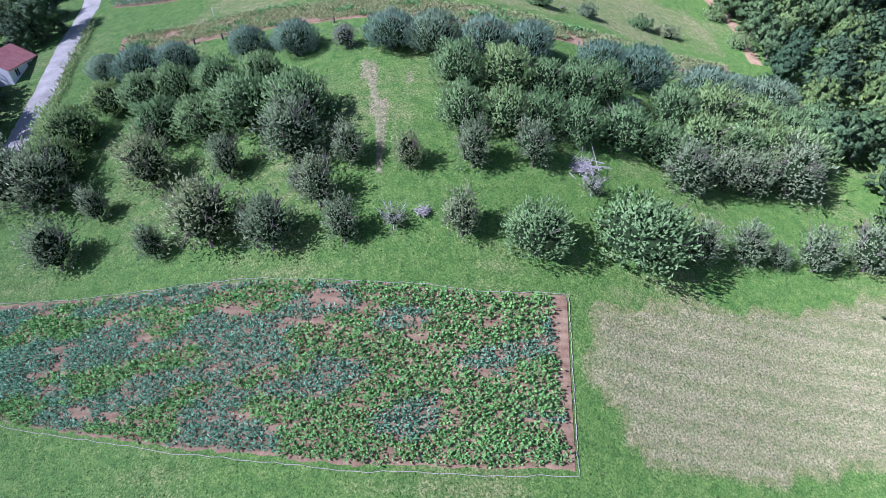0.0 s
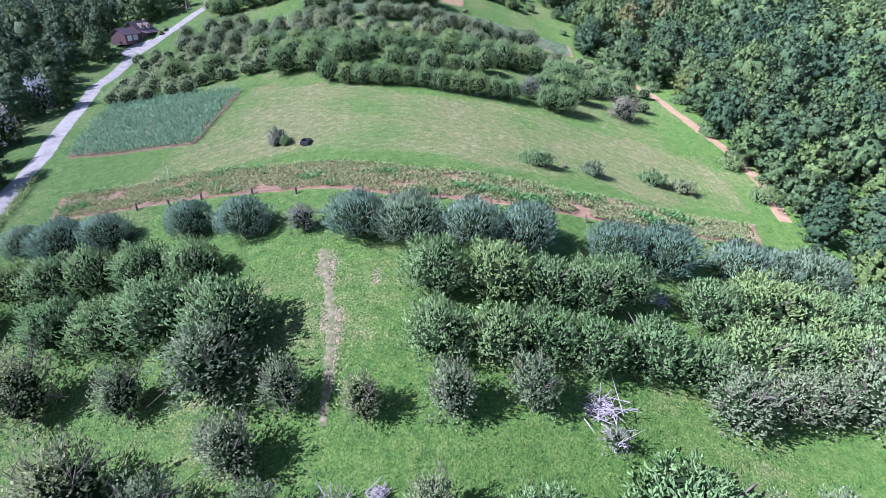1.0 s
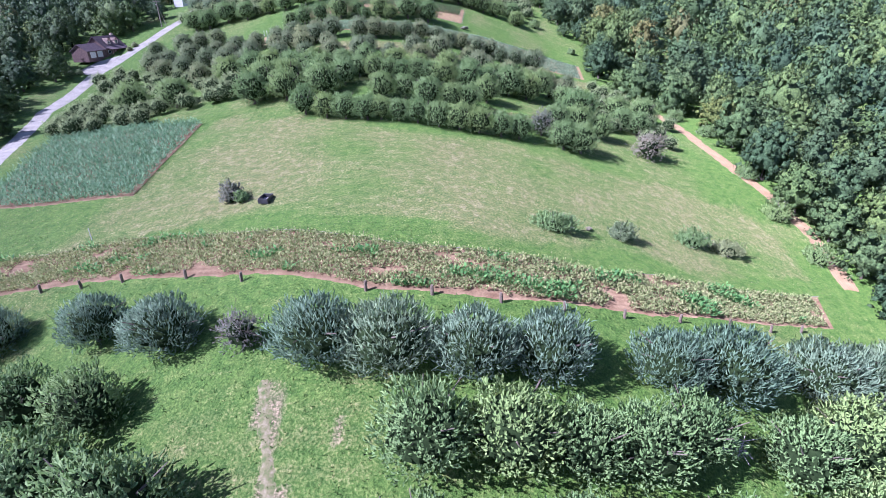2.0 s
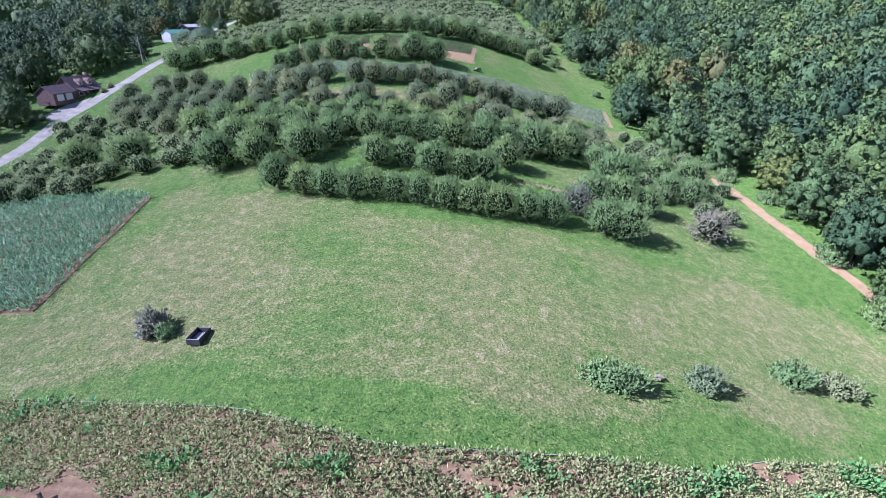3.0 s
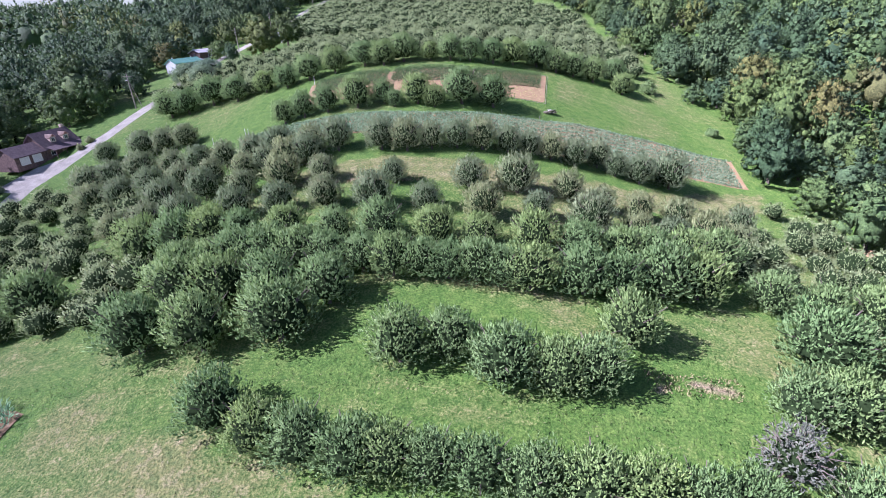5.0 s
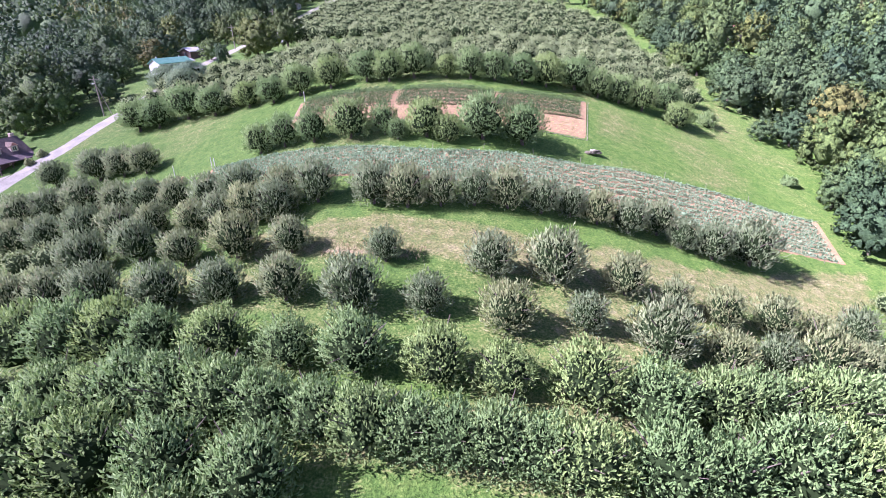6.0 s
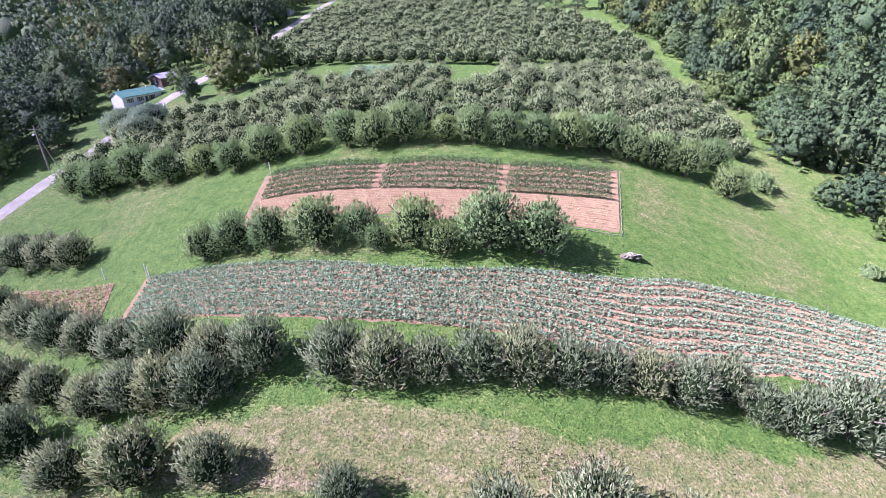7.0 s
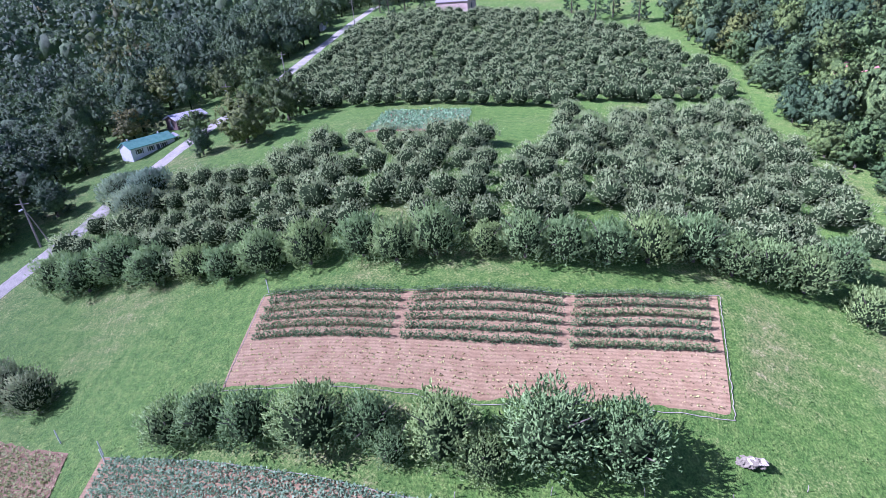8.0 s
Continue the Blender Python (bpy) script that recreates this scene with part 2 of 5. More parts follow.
# ---- mesh helpers ----
def mesh_from(name, verts, faces, mat, smooth=False, out=None, stem_or_shade=None):
    """A mesh; with out (a direction at each vertex) its leaves turn their upper side that way."""
    me = bpy.data.meshes.new(name)
    verts, faces = np.asarray(verts, np.float32), np.asarray(faces, np.int32)
    if out is not None:
        out = np.asarray(out, np.float32)
        n = np.cross(verts[faces[:, 1]] - verts[faces[:, 0]], verts[faces[:, 2]] - verts[faces[:, 0]])
        wrong = (n * out[faces[:, 0]]).sum(1) < 0
        faces[wrong] = faces[wrong][:, ::-1]
        smooth = True
    n, k = faces.shape
    me.vertices.add(len(verts))
    me.vertices.foreach_set("co", verts.ravel())
    me.loops.add(n * k)
    me.loops.foreach_set("vertex_index", faces.ravel())
    me.polygons.add(n)
    me.polygons.foreach_set("loop_start", np.arange(0, n * k, k, dtype=np.int32))
    me.polygons.foreach_set("use_smooth", np.full(n, smooth))
    me.update(calc_edges=True)
    me.materials.append(mat)
    if stem_or_shade is not None:      # the faces of stems and of inner-shade bodies, not leaves
        me.materials.append(MAT_STEM_AND_SHADE)
        me.polygons.foreach_set("material_index", np.asarray(stem_or_shade, np.int32))
    if out is not None:
        me.normals_split_custom_set_from_vertices(out)
    return me


def outward(verts, centre, rng, blur=0.45, own=0.5):
    """Directions for quads: out from the middle of a crown, and each leaf's own."""
    v = np.asarray(verts, float)
    d = v - centre
    d = d / (np.linalg.norm(d, axis=1, keepdims=True) + 1e-6)
    k = len(v) // 4 * 4
    q = v[:k].reshape(-1, 4, 3)
    n = np.cross(q[:, 2] - q[:, 0], q[:, 3] - q[:, 1])
    n /= np.linalg.norm(n, axis=1, keepdims=True) + 1e-9
    n *= np.sign((n * d[:k:4]).sum(1, keepdims=True) + 1e-9)
    full = np.zeros_like(v)
    full[:k] = np.repeat(n, 4, 0)
    d = d * (1 - own) + full * own + np.repeat(rng.normal(0, blur * 0.4, (len(v) // 4 + 1, 3)), 4, 0)[:len(v)]
    return d / (np.linalg.norm(d, axis=1, keepdims=True) + 1e-6)


def grid_faces(nx, ny):
    i, j = np.meshgrid(np.arange(nx - 1), np.arange(ny - 1), indexing="ij")
    a = (i * ny + j).ravel()
    return np.stack([a, a + ny, a + ny + 1, a + 1], 1)


def part(name, me, parent, label=""):
    ob = new(name, me)
    ob.parent = parent
    if label:
        tagged(ob, label)
    return ob


def patch(name, near, far, mat, lift=0.08, step=1.0, ragged=0.12, label="", category="", kind="structure", relief=0.0):
    """A sheet of ground between two lines of points, near and far, laid over the hill."""
    rng = np.random.default_rng(len(name) + int(abs(near[0][0]) * 10))

    def line(points, n):
        p = np.asarray(points, float)
        s = np.r_[0, np.cumsum(np.hypot(*np.diff(p, axis=0).T))]
        q = np.linspace(0, s[-1], n)
        return np.stack([np.interp(q, s, p[:, 0]), np.interp(q, s, p[:, 1])], 1)
    length = max(np.hypot(*np.diff(np.asarray(near, float), axis=0).T).sum(), np.hypot(*np.diff(np.asarray(far, float), axis=0).T).sum())
    n = max(int(length / step), 2)
    a, b = line(near, n), line(far, n)
    wide = np.hypot(*(b - a).T).max()
    k = max(int(wide / step), 2) + 1
    w = np.linspace(0, 1, k)[None, :, None]
    xy = a[:, None] * (1 - w) + b[:, None] * w
    jig = rng.normal(0, ragged, xy.shape)
    xy[:, 0], xy[:, -1] = xy[:, 0] + jig[:, 0], xy[:, -1] + jig[:, -1]
    z = height(xy[..., 0], xy[..., 1]) + lift + rng.normal(0, relief, xy.shape[:2]) * (relief > 0)
    z[:, 0] -= lift + 0.04
    z[:, -1] -= lift + 0.04
    me = mesh_from(name, np.concatenate([xy, z[..., None]], -1).reshape(-1, 3), grid_faces(n, k), mat, True)
    # metres across the plot, for its furrows
    across = np.zeros((n, k, 3), np.float32)
    across[..., 0], across[..., 1] = w[..., 0] * wide, np.linspace(0, length, n)[:, None]
    me.attributes.new("across", "FLOAT_VECTOR", "POINT").data.foreach_set("vector", across.ravel())
    return tagged(new(name, me), label, category, kind=kind)


def tube(points, radii, sides=6):
    """Vertices and quads of a tapering branch through points."""
    p = [Vector(q) for q in points]
    verts, faces = [], []
    for i, (q, r) in enumerate(zip(p, radii)):
        way = (p[min(i + 1, len(p) - 1)] - p[max(i - 1, 0)]).normalized()
        side = way.orthogonal().normalized()
        other = way.cross(side)
        for s in range(sides):
            a = 2 * math.pi * s / sides
            verts.append(q + (side * math.cos(a) + other * math.sin(a)) * r)
    for i in range(len(p) - 1):
        for s in range(sides):
            a, b = i * sides + s, i * sides + (s + 1) % sides
            faces.append((a, b, b + sides, a + sides))
    return [tuple(v) for v in verts], faces


def joined(pieces):
    verts, faces, base = [], [], 0
    for v, f in pieces:
        v, f = np.asarray(v, float), np.asarray(f, int)
        verts.append(v)
        faces.append(f + base)
        base += len(v)
    return np.concatenate(verts), np.concatenate(faces)


def leaves(centres, ways, length, width, rng, fan=3, spread=0.5, out=None):
    """Pointed leaf sprays: at each centre a fan of bent diamonds along its way."""
    c, w = np.repeat(centres, fan, 0), np.repeat(ways, fan, 0)
    w = w + rng.normal(0, spread, w.shape)
    w /= np.linalg.norm(w, axis=1, keepdims=True) + 1e-9
    side = np.cross(w, rng.normal(0, 1, w.shape)) if out is None else np.cross(w, np.repeat(out, fan, 0)) + rng.normal(0, 0.4, w.shape)
    side /= np.linalg.norm(side, axis=1, keepdims=True) + 1e-9
    l = length * rng.uniform(0.6, 1.3, (len(c), 1))
    d = width * rng.uniform(0.6, 1.3, (len(c), 1))
    droop = np.cross(side, w) * l * 0.12
    verts = np.stack([c, c + w * l * 0.5 + side * d + droop, c + w * l, c + w * l * 0.5 - side * d + droop], 1).reshape(-1, 3)
    return verts, np.arange(len(verts)).reshape(-1, 4)


def shoots(roots, ways, long, count, leaf, wide, rng, out):
    """Leafy shoots: each a spindle of two crossed blades, with a few leaves that stand off it on all sides."""
    n = len(roots)
    w = ways / (np.linalg.norm(ways, axis=1, keepdims=True) + 1e-9)
    a = np.cross(w, rng.normal(0, 1, w.shape))
    a /= np.linalg.norm(a, axis=1, keepdims=True) + 1e-9
    b = np.cross(w, a)
    l = long * rng.uniform(0.6, 1.35, (n, 1))
    verts = []
    for side in (a, b):
        half = side * (wide * rng.uniform(0.8, 1.3, (n, 1)))
        bend = (rng.normal(0, 0.06, w.shape) + out * 0.14) * l
        verts.append(np.stack([roots, roots + w * l * 0.42 + half + bend, roots + w * l, roots + w * l * 0.42 - half + bend], 1))
    for i in range(count):
        turn = i * 2.4 + rng.normal(0, 0.35, (n, 1))
        side = a * np.cos(turn) + b * np.sin(turn)
        base = roots + w * l * ((i + 0.3) / (count + 0.3))
        way = side * 0.8 + w * 0.6 + rng.normal(0, 0.18, w.shape)
        size = leaf * (1.15 - 0.4 * i / count) * rng.uniform(0.75, 1.25, (n, 1))
        across = np.cross(way, w) + rng.normal(0, 0.2, w.shape)
        across *= 0.34 * size / (np.linalg.norm(across, axis=1, keepdims=True) + 1e-9)
        verts.append(np.stack([base, base + way * size * 0.55 + across, base + way * size, base + way * size * 0.55 - across], 1))
    verts = np.concatenate(verts).reshape(-1, 3)
    return verts, np.arange(len(verts)).reshape(-1, 4)


def swelling(d, seed, lobes):
    """How far a crown bulges in each direction; with lobes it billows, with creases between."""
    if lobes:
        return np.array([0.35 - 1.5 * abs(noise.noise(Vector(q) * 2.0 + Vector((seed, 0, 0)))) + 0.25 * noise.noise(Vector(q) * 5.0 + Vector((0, seed, 0))) for q in d])
    return np.array([noise.noise(Vector(q) * 2.3 + Vector((seed, 0, 0))) for q in d])


def crown_points(n, rng, seed, lump, inner, lobes=False):
    d = rng.normal(0, 1, (n, 3))
    d /= np.linalg.norm(d, axis=1, keepdims=True)
    d[:, 2] = np.where(d[:, 2] < -0.75, -d[:, 2], d[:, 2])
    r = (1 + lump * swelling(d, seed, lobes)) * rng.uniform(inner, 1.04, n)
    return d, d * r[:, None]


def core_mesh(rng, seed, size, lump, cells=18, lobes=False):
    """The closed inner body behind the shoots, coloured near-black as the crown's inner shade."""
    u, v = np.meshgrid(np.linspace(0, 2 * np.pi, cells, endpoint=False), np.linspace(0.12, np.pi - 0.5, cells // 2 + 1), indexing="ij")
    u = u + rng.normal(0, 0.1 / cells * 6, u.shape)
    d = np.stack([np.cos(u) * np.sin(v), np.sin(u) * np.sin(v), np.cos(v)], -1).reshape(-1, 3)
    p = d * (size * (1 + lump * swelling(d, seed, lobes)) * rng.normal(1, 0.03, len(d)))[:, None]
    ny = cells // 2 + 1
    faces = [((i * ny + j), i * ny + j + 1, ((i + 1) % cells) * ny + j + 1, ((i + 1) % cells) * ny + j) for i in range(cells) for j in range(ny - 1)]
    faces.append((0, ny, 2 * ny, 3 * ny) if cells < 6 else tuple(k * ny for k in (0, cells // 4, cells // 2, 3 * cells // 4)))
    faces = np.array(faces)
    return p[faces.ravel()], np.arange(faces.size).reshape(-1, 4)


STYLES = {  # shoots, their length, leaves on each, leaf length, half width of a shoot, upward pull, lumps, inner bound, height to width, words
    "apple": (1250, 0.42, 1, 0.13, 0.042, 1.1, 0.42, 0.74, 1.04, "round green apple tree on orchard grass"),
    "blue": (2200, 0.44, 0, 0.16, 0.026, 1.2, 0.26, 0.76, 0.82, "dense blue-green fruit tree with upright shoots"),
    "old": (1150, 0.42, 1, 0.15, 0.054, 0.7, 0.78, 0.62, 1.42, "old dull-green apple tree with loose tall crown"),
    "grey": (1400, 0.46, 0, 0.13, 0.038, 1.1, 0.42, 0.72, 1.0, "grey-green fruiting apple tree on orchard grass"),
    "pale": (460, 0.50, 3, 0.18, 0.05, 0.4, 0.6, 0.6, 1.0, "pale grey-leaved tree with drooping twigs"),
    "thin": (190, 0.5, 4, 0.18, 0.04, 0.4, 0.7, 0.45, 1.0, "sparse half-dead fruit tree with bare grey twigs"),
    "silver": (420, 0.5, 3, 0.24, 0.08, 0.8, 0.6, 0.6, 1.7, "pale silvery ornamental tree beside the lane"),
}
R0 = 2.6
tree_models = {}


def tree_meshes(style, v):
    n, long, count, leaf, wide, pull, lump, inner, tall, words = STYLES[style]
    seed = v * 7.3 + len(style)
    rng = np.random.default_rng(int(seed * 10))
    d, p = crown_points(n, rng, seed, lump, inner)
    shape, centre = np.array([R0, R0, R0 * tall]), np.array([0, 0, R0 * tall * 0.8])
    way = d * 0.7 + np.array([0, 0, pull]) + rng.normal(0, 0.45, d.shape)
    pieces = [shoots(p * shape * 0.84 + centre, way, long, count, leaf, wide, rng, d)]
    cv, cf = joined(pieces)
    crown = mesh_from("crown_" + style, cv, cf, LEAF[style], out=outward(cv, centre * 0.8, rng, 0.35, 0.48))
    # closed body whose dark colour is the shade between the shoots
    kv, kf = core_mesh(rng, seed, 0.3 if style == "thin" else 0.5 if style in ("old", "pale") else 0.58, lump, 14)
    inner = mesh_from("inner_shade_" + style, kv * shape + centre, kf, MAT_STEM_AND_SHADE)
    limbs = [tube([(0, 0, -0.3), (0.05, 0, 0.5), (0.1, 0.05, 1.0)], (0.2, 0.16, 0.13))]
    for i in range(9 if style in ("thin", "old", "pale") else 6):
        a, up = i * 2.4 + rng.uniform(-0.3, 0.3), rng.uniform(0.8, 1.7)
        out = rng.uniform(0.6, 0.95) * R0
        end = Vector((math.cos(a) * out, math.sin(a) * out, R0 * tall * up))
        mid = Vector((0.1, 0.05, 1.0)).lerp(end, 0.5) + Vector((0, 0, 0.3))
        limbs.append(tube([(0.1, 0.05, 0.9), mid, end], (0.1, 0.06, 0.02), 5))
        if style in ("thin", "old", "pale"):
            for k in range(4):
                tip = end + Vector(rng.normal(0, 0.55, 3)) + Vector((0, 0, 0.25))
                limbs.append(tube([mid.lerp(end, 0.3 + 0.15 * k), tip], (0.035, 0.012), 4))
    trunk = mesh_from("trunk_" + style, *joined(limbs), MAT_DEADWOOD if style == "thin" else MAT_BARK)
    return trunk, crown, inner


def fruit_tree(style, x, y, r, v, turn):
    s = r / R0
    zs = s * 0.5 + 0.5 * min(s, 1.05)
    m = Matrix.Translation(at(x, y)) @ Matrix.Rotation(turn, 4, "Z") @ Matrix.Diagonal((s, s, zs, 1))
    key = (style, v)
    if key in tree_models:
        copy_thing(tree_models[key], m)
        return
    root = tagged(new("fruit_tree"), STYLES[style][-1], "tree", "orchard trees")
    trunk, crown, inner = tree_meshes(style, v)
    part("trunk", trunk, root)
    part("crown_core", inner, root, "near-black inner body, coloured as the shade inside the crown")
    part("crown", crown, root)
    root.matrix_basis = m
    tree_models[key] = root


PLANTED = []


def orchard_row(style, places):
    PLANTED.extend(places)
    for x, y, r in places:
        fruit_tree(style, x, y, r * (0.9 if style == "old" else 0.98) * random.uniform(0.95, 1.03), random.randrange(2 if style == "thin" else 4), random.uniform(0, 6.28))


# ---- the ground ----
def inside(x, y, poly):
    hit = np.zeros(np.shape(x), bool)
    for (x0, y0), (x1, y1) in zip(poly, poly[1:] + poly[:1]):
        hit ^= ((y0 > y) != (y1 > y)) & (x < (x1 - x0) * (y - y0) / (y1 - y0 + 1e-9) + x0)
    return hit


def ground():
    xs = np.concatenate([-140 - np.geomspace(6, 3400, 44)[::-1], np.arange(-140, 140.1, 1.6), 140 + np.geomspace(6, 3400, 44)])
    ys = np.concatenate([-20 - np.geomspace(6, 500, 18)[::-1], np.arange(-20, 430.1, 1.6), 430 + np.geomspace(6, 3600, 46)])
    gx, gy = np.meshgrid(xs, ys, indexing="ij")
    me = mesh_from("ground", np.stack([gx, gy, height(gx, gy)], -1).reshape(-1, 3), grid_faces(len(xs), len(ys)), MAT_GRASS, True)
    wob = 1.2 * np.sin(gx * 0.23 + 2 * np.sin(gy * 0.11)) + 0.8 * np.sin(gy * 0.41)
    dry, bare = np.zeros(gx.shape), np.zeros(gx.shape)
    for poly, amount in DRY:
        dry = np.maximum(dry, inside(gx + wob, gy + wob * 0.6, poly) * amount)
    for poly, amount in BARE:
        bare = np.maximum(bare, inside(gx + wob * 0.25, gy + wob * 0.2, poly) * amount)
    for name, values in (("dry", dry), ("bare", bare)):
        me.attributes.new(name, "FLOAT", "POINT").data.foreach_set("value", values.ravel().astype(np.float32))
    return tagged(new("ground", me), "grassy hillside with mown meadows and worn tracks", "ground", kind="structure")


DRY = [
    ([(17, 26), (16.6, 41), (40, 46.5), (60, 51.5), (60, 33), (30, 27)], 1.0),
    ([(-45, 98), (-20, 100), (10, 96), (40, 104), (60, 112), (58, 130), (35, 128), (0, 127), (-20, 131), (-40, 138)], 0.34),
    ([(-27, 173), (5, 176), (36, 184), (46, 200), (20, 186), (0, 181), (-28, 178)], 0.85),
    ([(-60, 150), (-10, 150), (50, 140), (52, 186), (30, 180), (-28, 172), (-60, 176)], 0.2),
    ([(12, 205), (40, 215), (30, 232), (14, 228)], 0.2),
]
BARE = [
    ([(-11.8, 73), (-9.4, 73), (-7.9, 68.3), (-6.8, 64), (-6.4, 55), (-8.6, 55), (-9.0, 64), (-10.2, 68.3)], 0.62),
    ([(-26, 76.6), (-19.2, 74.2), (-9, 72), (-9, 73.2), (-19.2, 75.6), (-26, 78)], 0.42),
    ([(-4.6, 67), (-3.0, 67), (-3.0, 70), (-4.6, 70)], 0.6),
    ([(9.4, 128.8), (14, 129.4), (14, 130.6), (9.4, 130.2)], 0.55),
    ([(13, 141.2), (20.8, 142.8), (20.8, 144.4), (13, 142.8)], 0.7),
    ([(-20, 172.8), (-11, 173.2), (-11, 175), (-20, 174.6)], 0.6),
    ([(0.5, 178.2), (5, 178.8), (5, 180.4), (0.5, 180)], 0.5),
]
ground()



def mountain_ridge(turn0, turn1, away, top, seed, label):
    """A far wooded ridge with haze in its colour: a long rumpled slope between two bearings, seen past the valley."""
    turns, up = np.meshgrid(np.radians(np.linspace(turn0, turn1, 90)), np.linspace(0, 1, 9), indexing="ij")
    crest = np.array([[noise.noise(Vector((a * 5, seed, 0.0))) + 0.35 * noise.noise(Vector((a * 23, seed, 4.0))) + 0.12 * noise.noise(Vector((a * 90, b * 3, seed))) for a, b in zip(ra, rb)] for ra, rb in zip(turns, up)])
    reach = away * (1 + 0.22 * up) + 120 * crest * up
    z = -60 + (top + 60) * up * (1 + 0.35 * crest)
    me = mesh_from("mountain_ridge", np.stack([np.sin(turns) * reach, 150 + np.cos(turns) * reach, z], -1).reshape(-1, 3), grid_faces(*turns.shape), MAT_HAZE_RIDGE, True)
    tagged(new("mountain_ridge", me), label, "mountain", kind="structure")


mountain_ridge(-85, -30, 2300, 125, 3.0, "wooded ridge beyond the valley, blue haze tinted into its colour")
mountain_ridge(28, 80, 2500, 110, 8.0, "far wooded ridge beyond the wood, tinted blue as haze")

# road, tracks and tilled plots
ROAD = [(-64, 60), (-66, 85), (-72, 115), (-81, 138), (-94, 170), (-97, 200), (-90, 226), (-87, 240), (-88, 265), (-89, 305), (-92, 340), (-97, 395), (-100, 440)]
patch("road", [(x - 2.6, y) for x, y in ROAD], [(x + 2.6, y) for x, y in ROAD], MAT_GRAVEL, 0.06, 1.5, 0.12, "pale gravel lane beside the orchard", "road")
patch("driveway", [(-103.5, 199.5), (-97.5, 197)], [(-100.5, 208), (-96, 212.5)], MAT_GRAVEL, 0.075, 1.0, 0.25, "pale gravel apron in front of the garage", "driveway")
SAND = [(66, 111), (67.4, 124), (65.4, 134), (61.6, 144), (59.6, 153), (58.6, 163), (57.4, 174), (54.5, 184)]
patch("track", [(x - 2.0, y) for x, y in SAND], [(x + 2.0, y) for x, y in SAND], MAT_PALE_SOIL, 0.05, 1.2, 0.3, "sandy farm track at the edge of the wood", "path")
WORN = [(-10.6, 73.2), (-10.2, 71.5), (-9.2, 68.3), (-8.2, 64.9), (-7.7, 60), (-7.4, 54)]
patch("path", [(x - 0.55, y) for x, y in WORN], [(x + 0.55, y) for x, y in WORN], MAT_WORN, 0.07, 0.35, 0.14, "narrow worn dirt path through orchard grass", "path")
patch("garden_soil", [(-62, 36), (-43.6, 31.4), (-26.5, 27.5), (-10, 24.9), (3, 24.7), (11.8, 25.4)], [(-62, 47), (-39, 45.3), (-21.7, 43.8), (-9.4, 41.8), (3.8, 41.1), (13.3, 42.1)], MAT_SOIL, label="tilled reddish vegetable plot", category="plot")
patch("strip_soil", [(-56, 92), (-36, 91), (-23.5, 88), (-15, 86.5), (-3.7, 82.9), (9, 83), (27, 88), (34, 91.5), (55.6, 99.4)], [(-58, 98.9), (-35.3, 98.9), (-19.2, 95.7), (-12.8, 94.6), (-1.4, 91.1), (8.8, 91.9), (23, 94.1), (27.9, 97), (57.8, 107.1)], MAT_SOIL, label="long curved reddish vegetable plot", category="plot")
patch("maize_soil", [(-66, 113), (-41, 111)], [(-76, 149.5), (-40.5, 137)], MAT_SOIL, label="tilled soil under young maize", category="plot")
patch("cabbage_soil", [(-45, 190.5), (-19.2, 188.6), (-2.2, 190.4), (11.5, 191), (24, 197), (44.5, 201)], [(-46.5, 198.5), (-17, 196.6), (-11.7, 197), (8, 203), (14, 206), (29, 210.5), (45, 212)], MAT_PALE_SOIL, label="curved plot of pale tilled soil under cabbages", category="plot")
patch("bed_soil", [(-37, 204.6), (-12.2, 205), (8.8, 210.5)], [(-39, 217), (-21, 217), (-5, 219.5), (10.2, 225.6)], MAT_PALE_SOIL, label="bare pinkish tilled soil plot", category="plot")
patch("side_plot_soil", [(-66, 196.5), (-48.8, 192.5)], [(-72, 203), (-52, 199.6)], MAT_SOIL, label="small tilled plot beside the cabbages", category="plot")
patch("upper_plot_soil", [(-43.5, 263.5), (-24.5, 263)], [(-43.5, 278), (-26, 279.5)], MAT_SOIL, label="upper tilled plot among fruit trees", category="plot")

# ---- orchard ----
orchard_row('blue', [(-53.4, 83.8, 3.6), (-47.2, 82.3, 3.4), (-41.5, 82.9, 3.7), (-29.0, 81.2, 3.6), (-20.9, 78.2, 4.0), (-6.6, 75.3, 3.4), (-0.8, 74.7, 3.2), (6.1, 74.7, 3.2), (12.6, 76.2, 3.3), (23.9, 78.4, 2.9), (30.9, 80.4, 3.7), (43.8, 85.1, 3.4), (49.4, 86.8, 3.3), (56.9, 88.9, 4.1)])
orchard_row('pale', [(-13.4, 76.8, 2.0)])
orchard_row('apple', [(-49.8, 75.3, 3.6), (-43.5, 74.3, 3.0), (-38.6, 74.6, 3.4), (-31.2, 72.8, 3.7), (-24.4, 71.5, 3.4), (2.3, 67.0, 3.1), (8.6, 67.7, 3.0), (14.0, 68.1, 2.7), (18.4, 68.8, 2.8), (23.4, 71.2, 2.7), (33.8, 72.5, 3.0), (41.2, 75.8, 3.5), (48.8, 77.6, 3.6), (54.9, 78.4, 3.4), (62.7, 82.5, 3.7)])
orchard_row('apple', [(-53.6, 69.8, 3.4), (-53.3, 64.2, 3.1)])
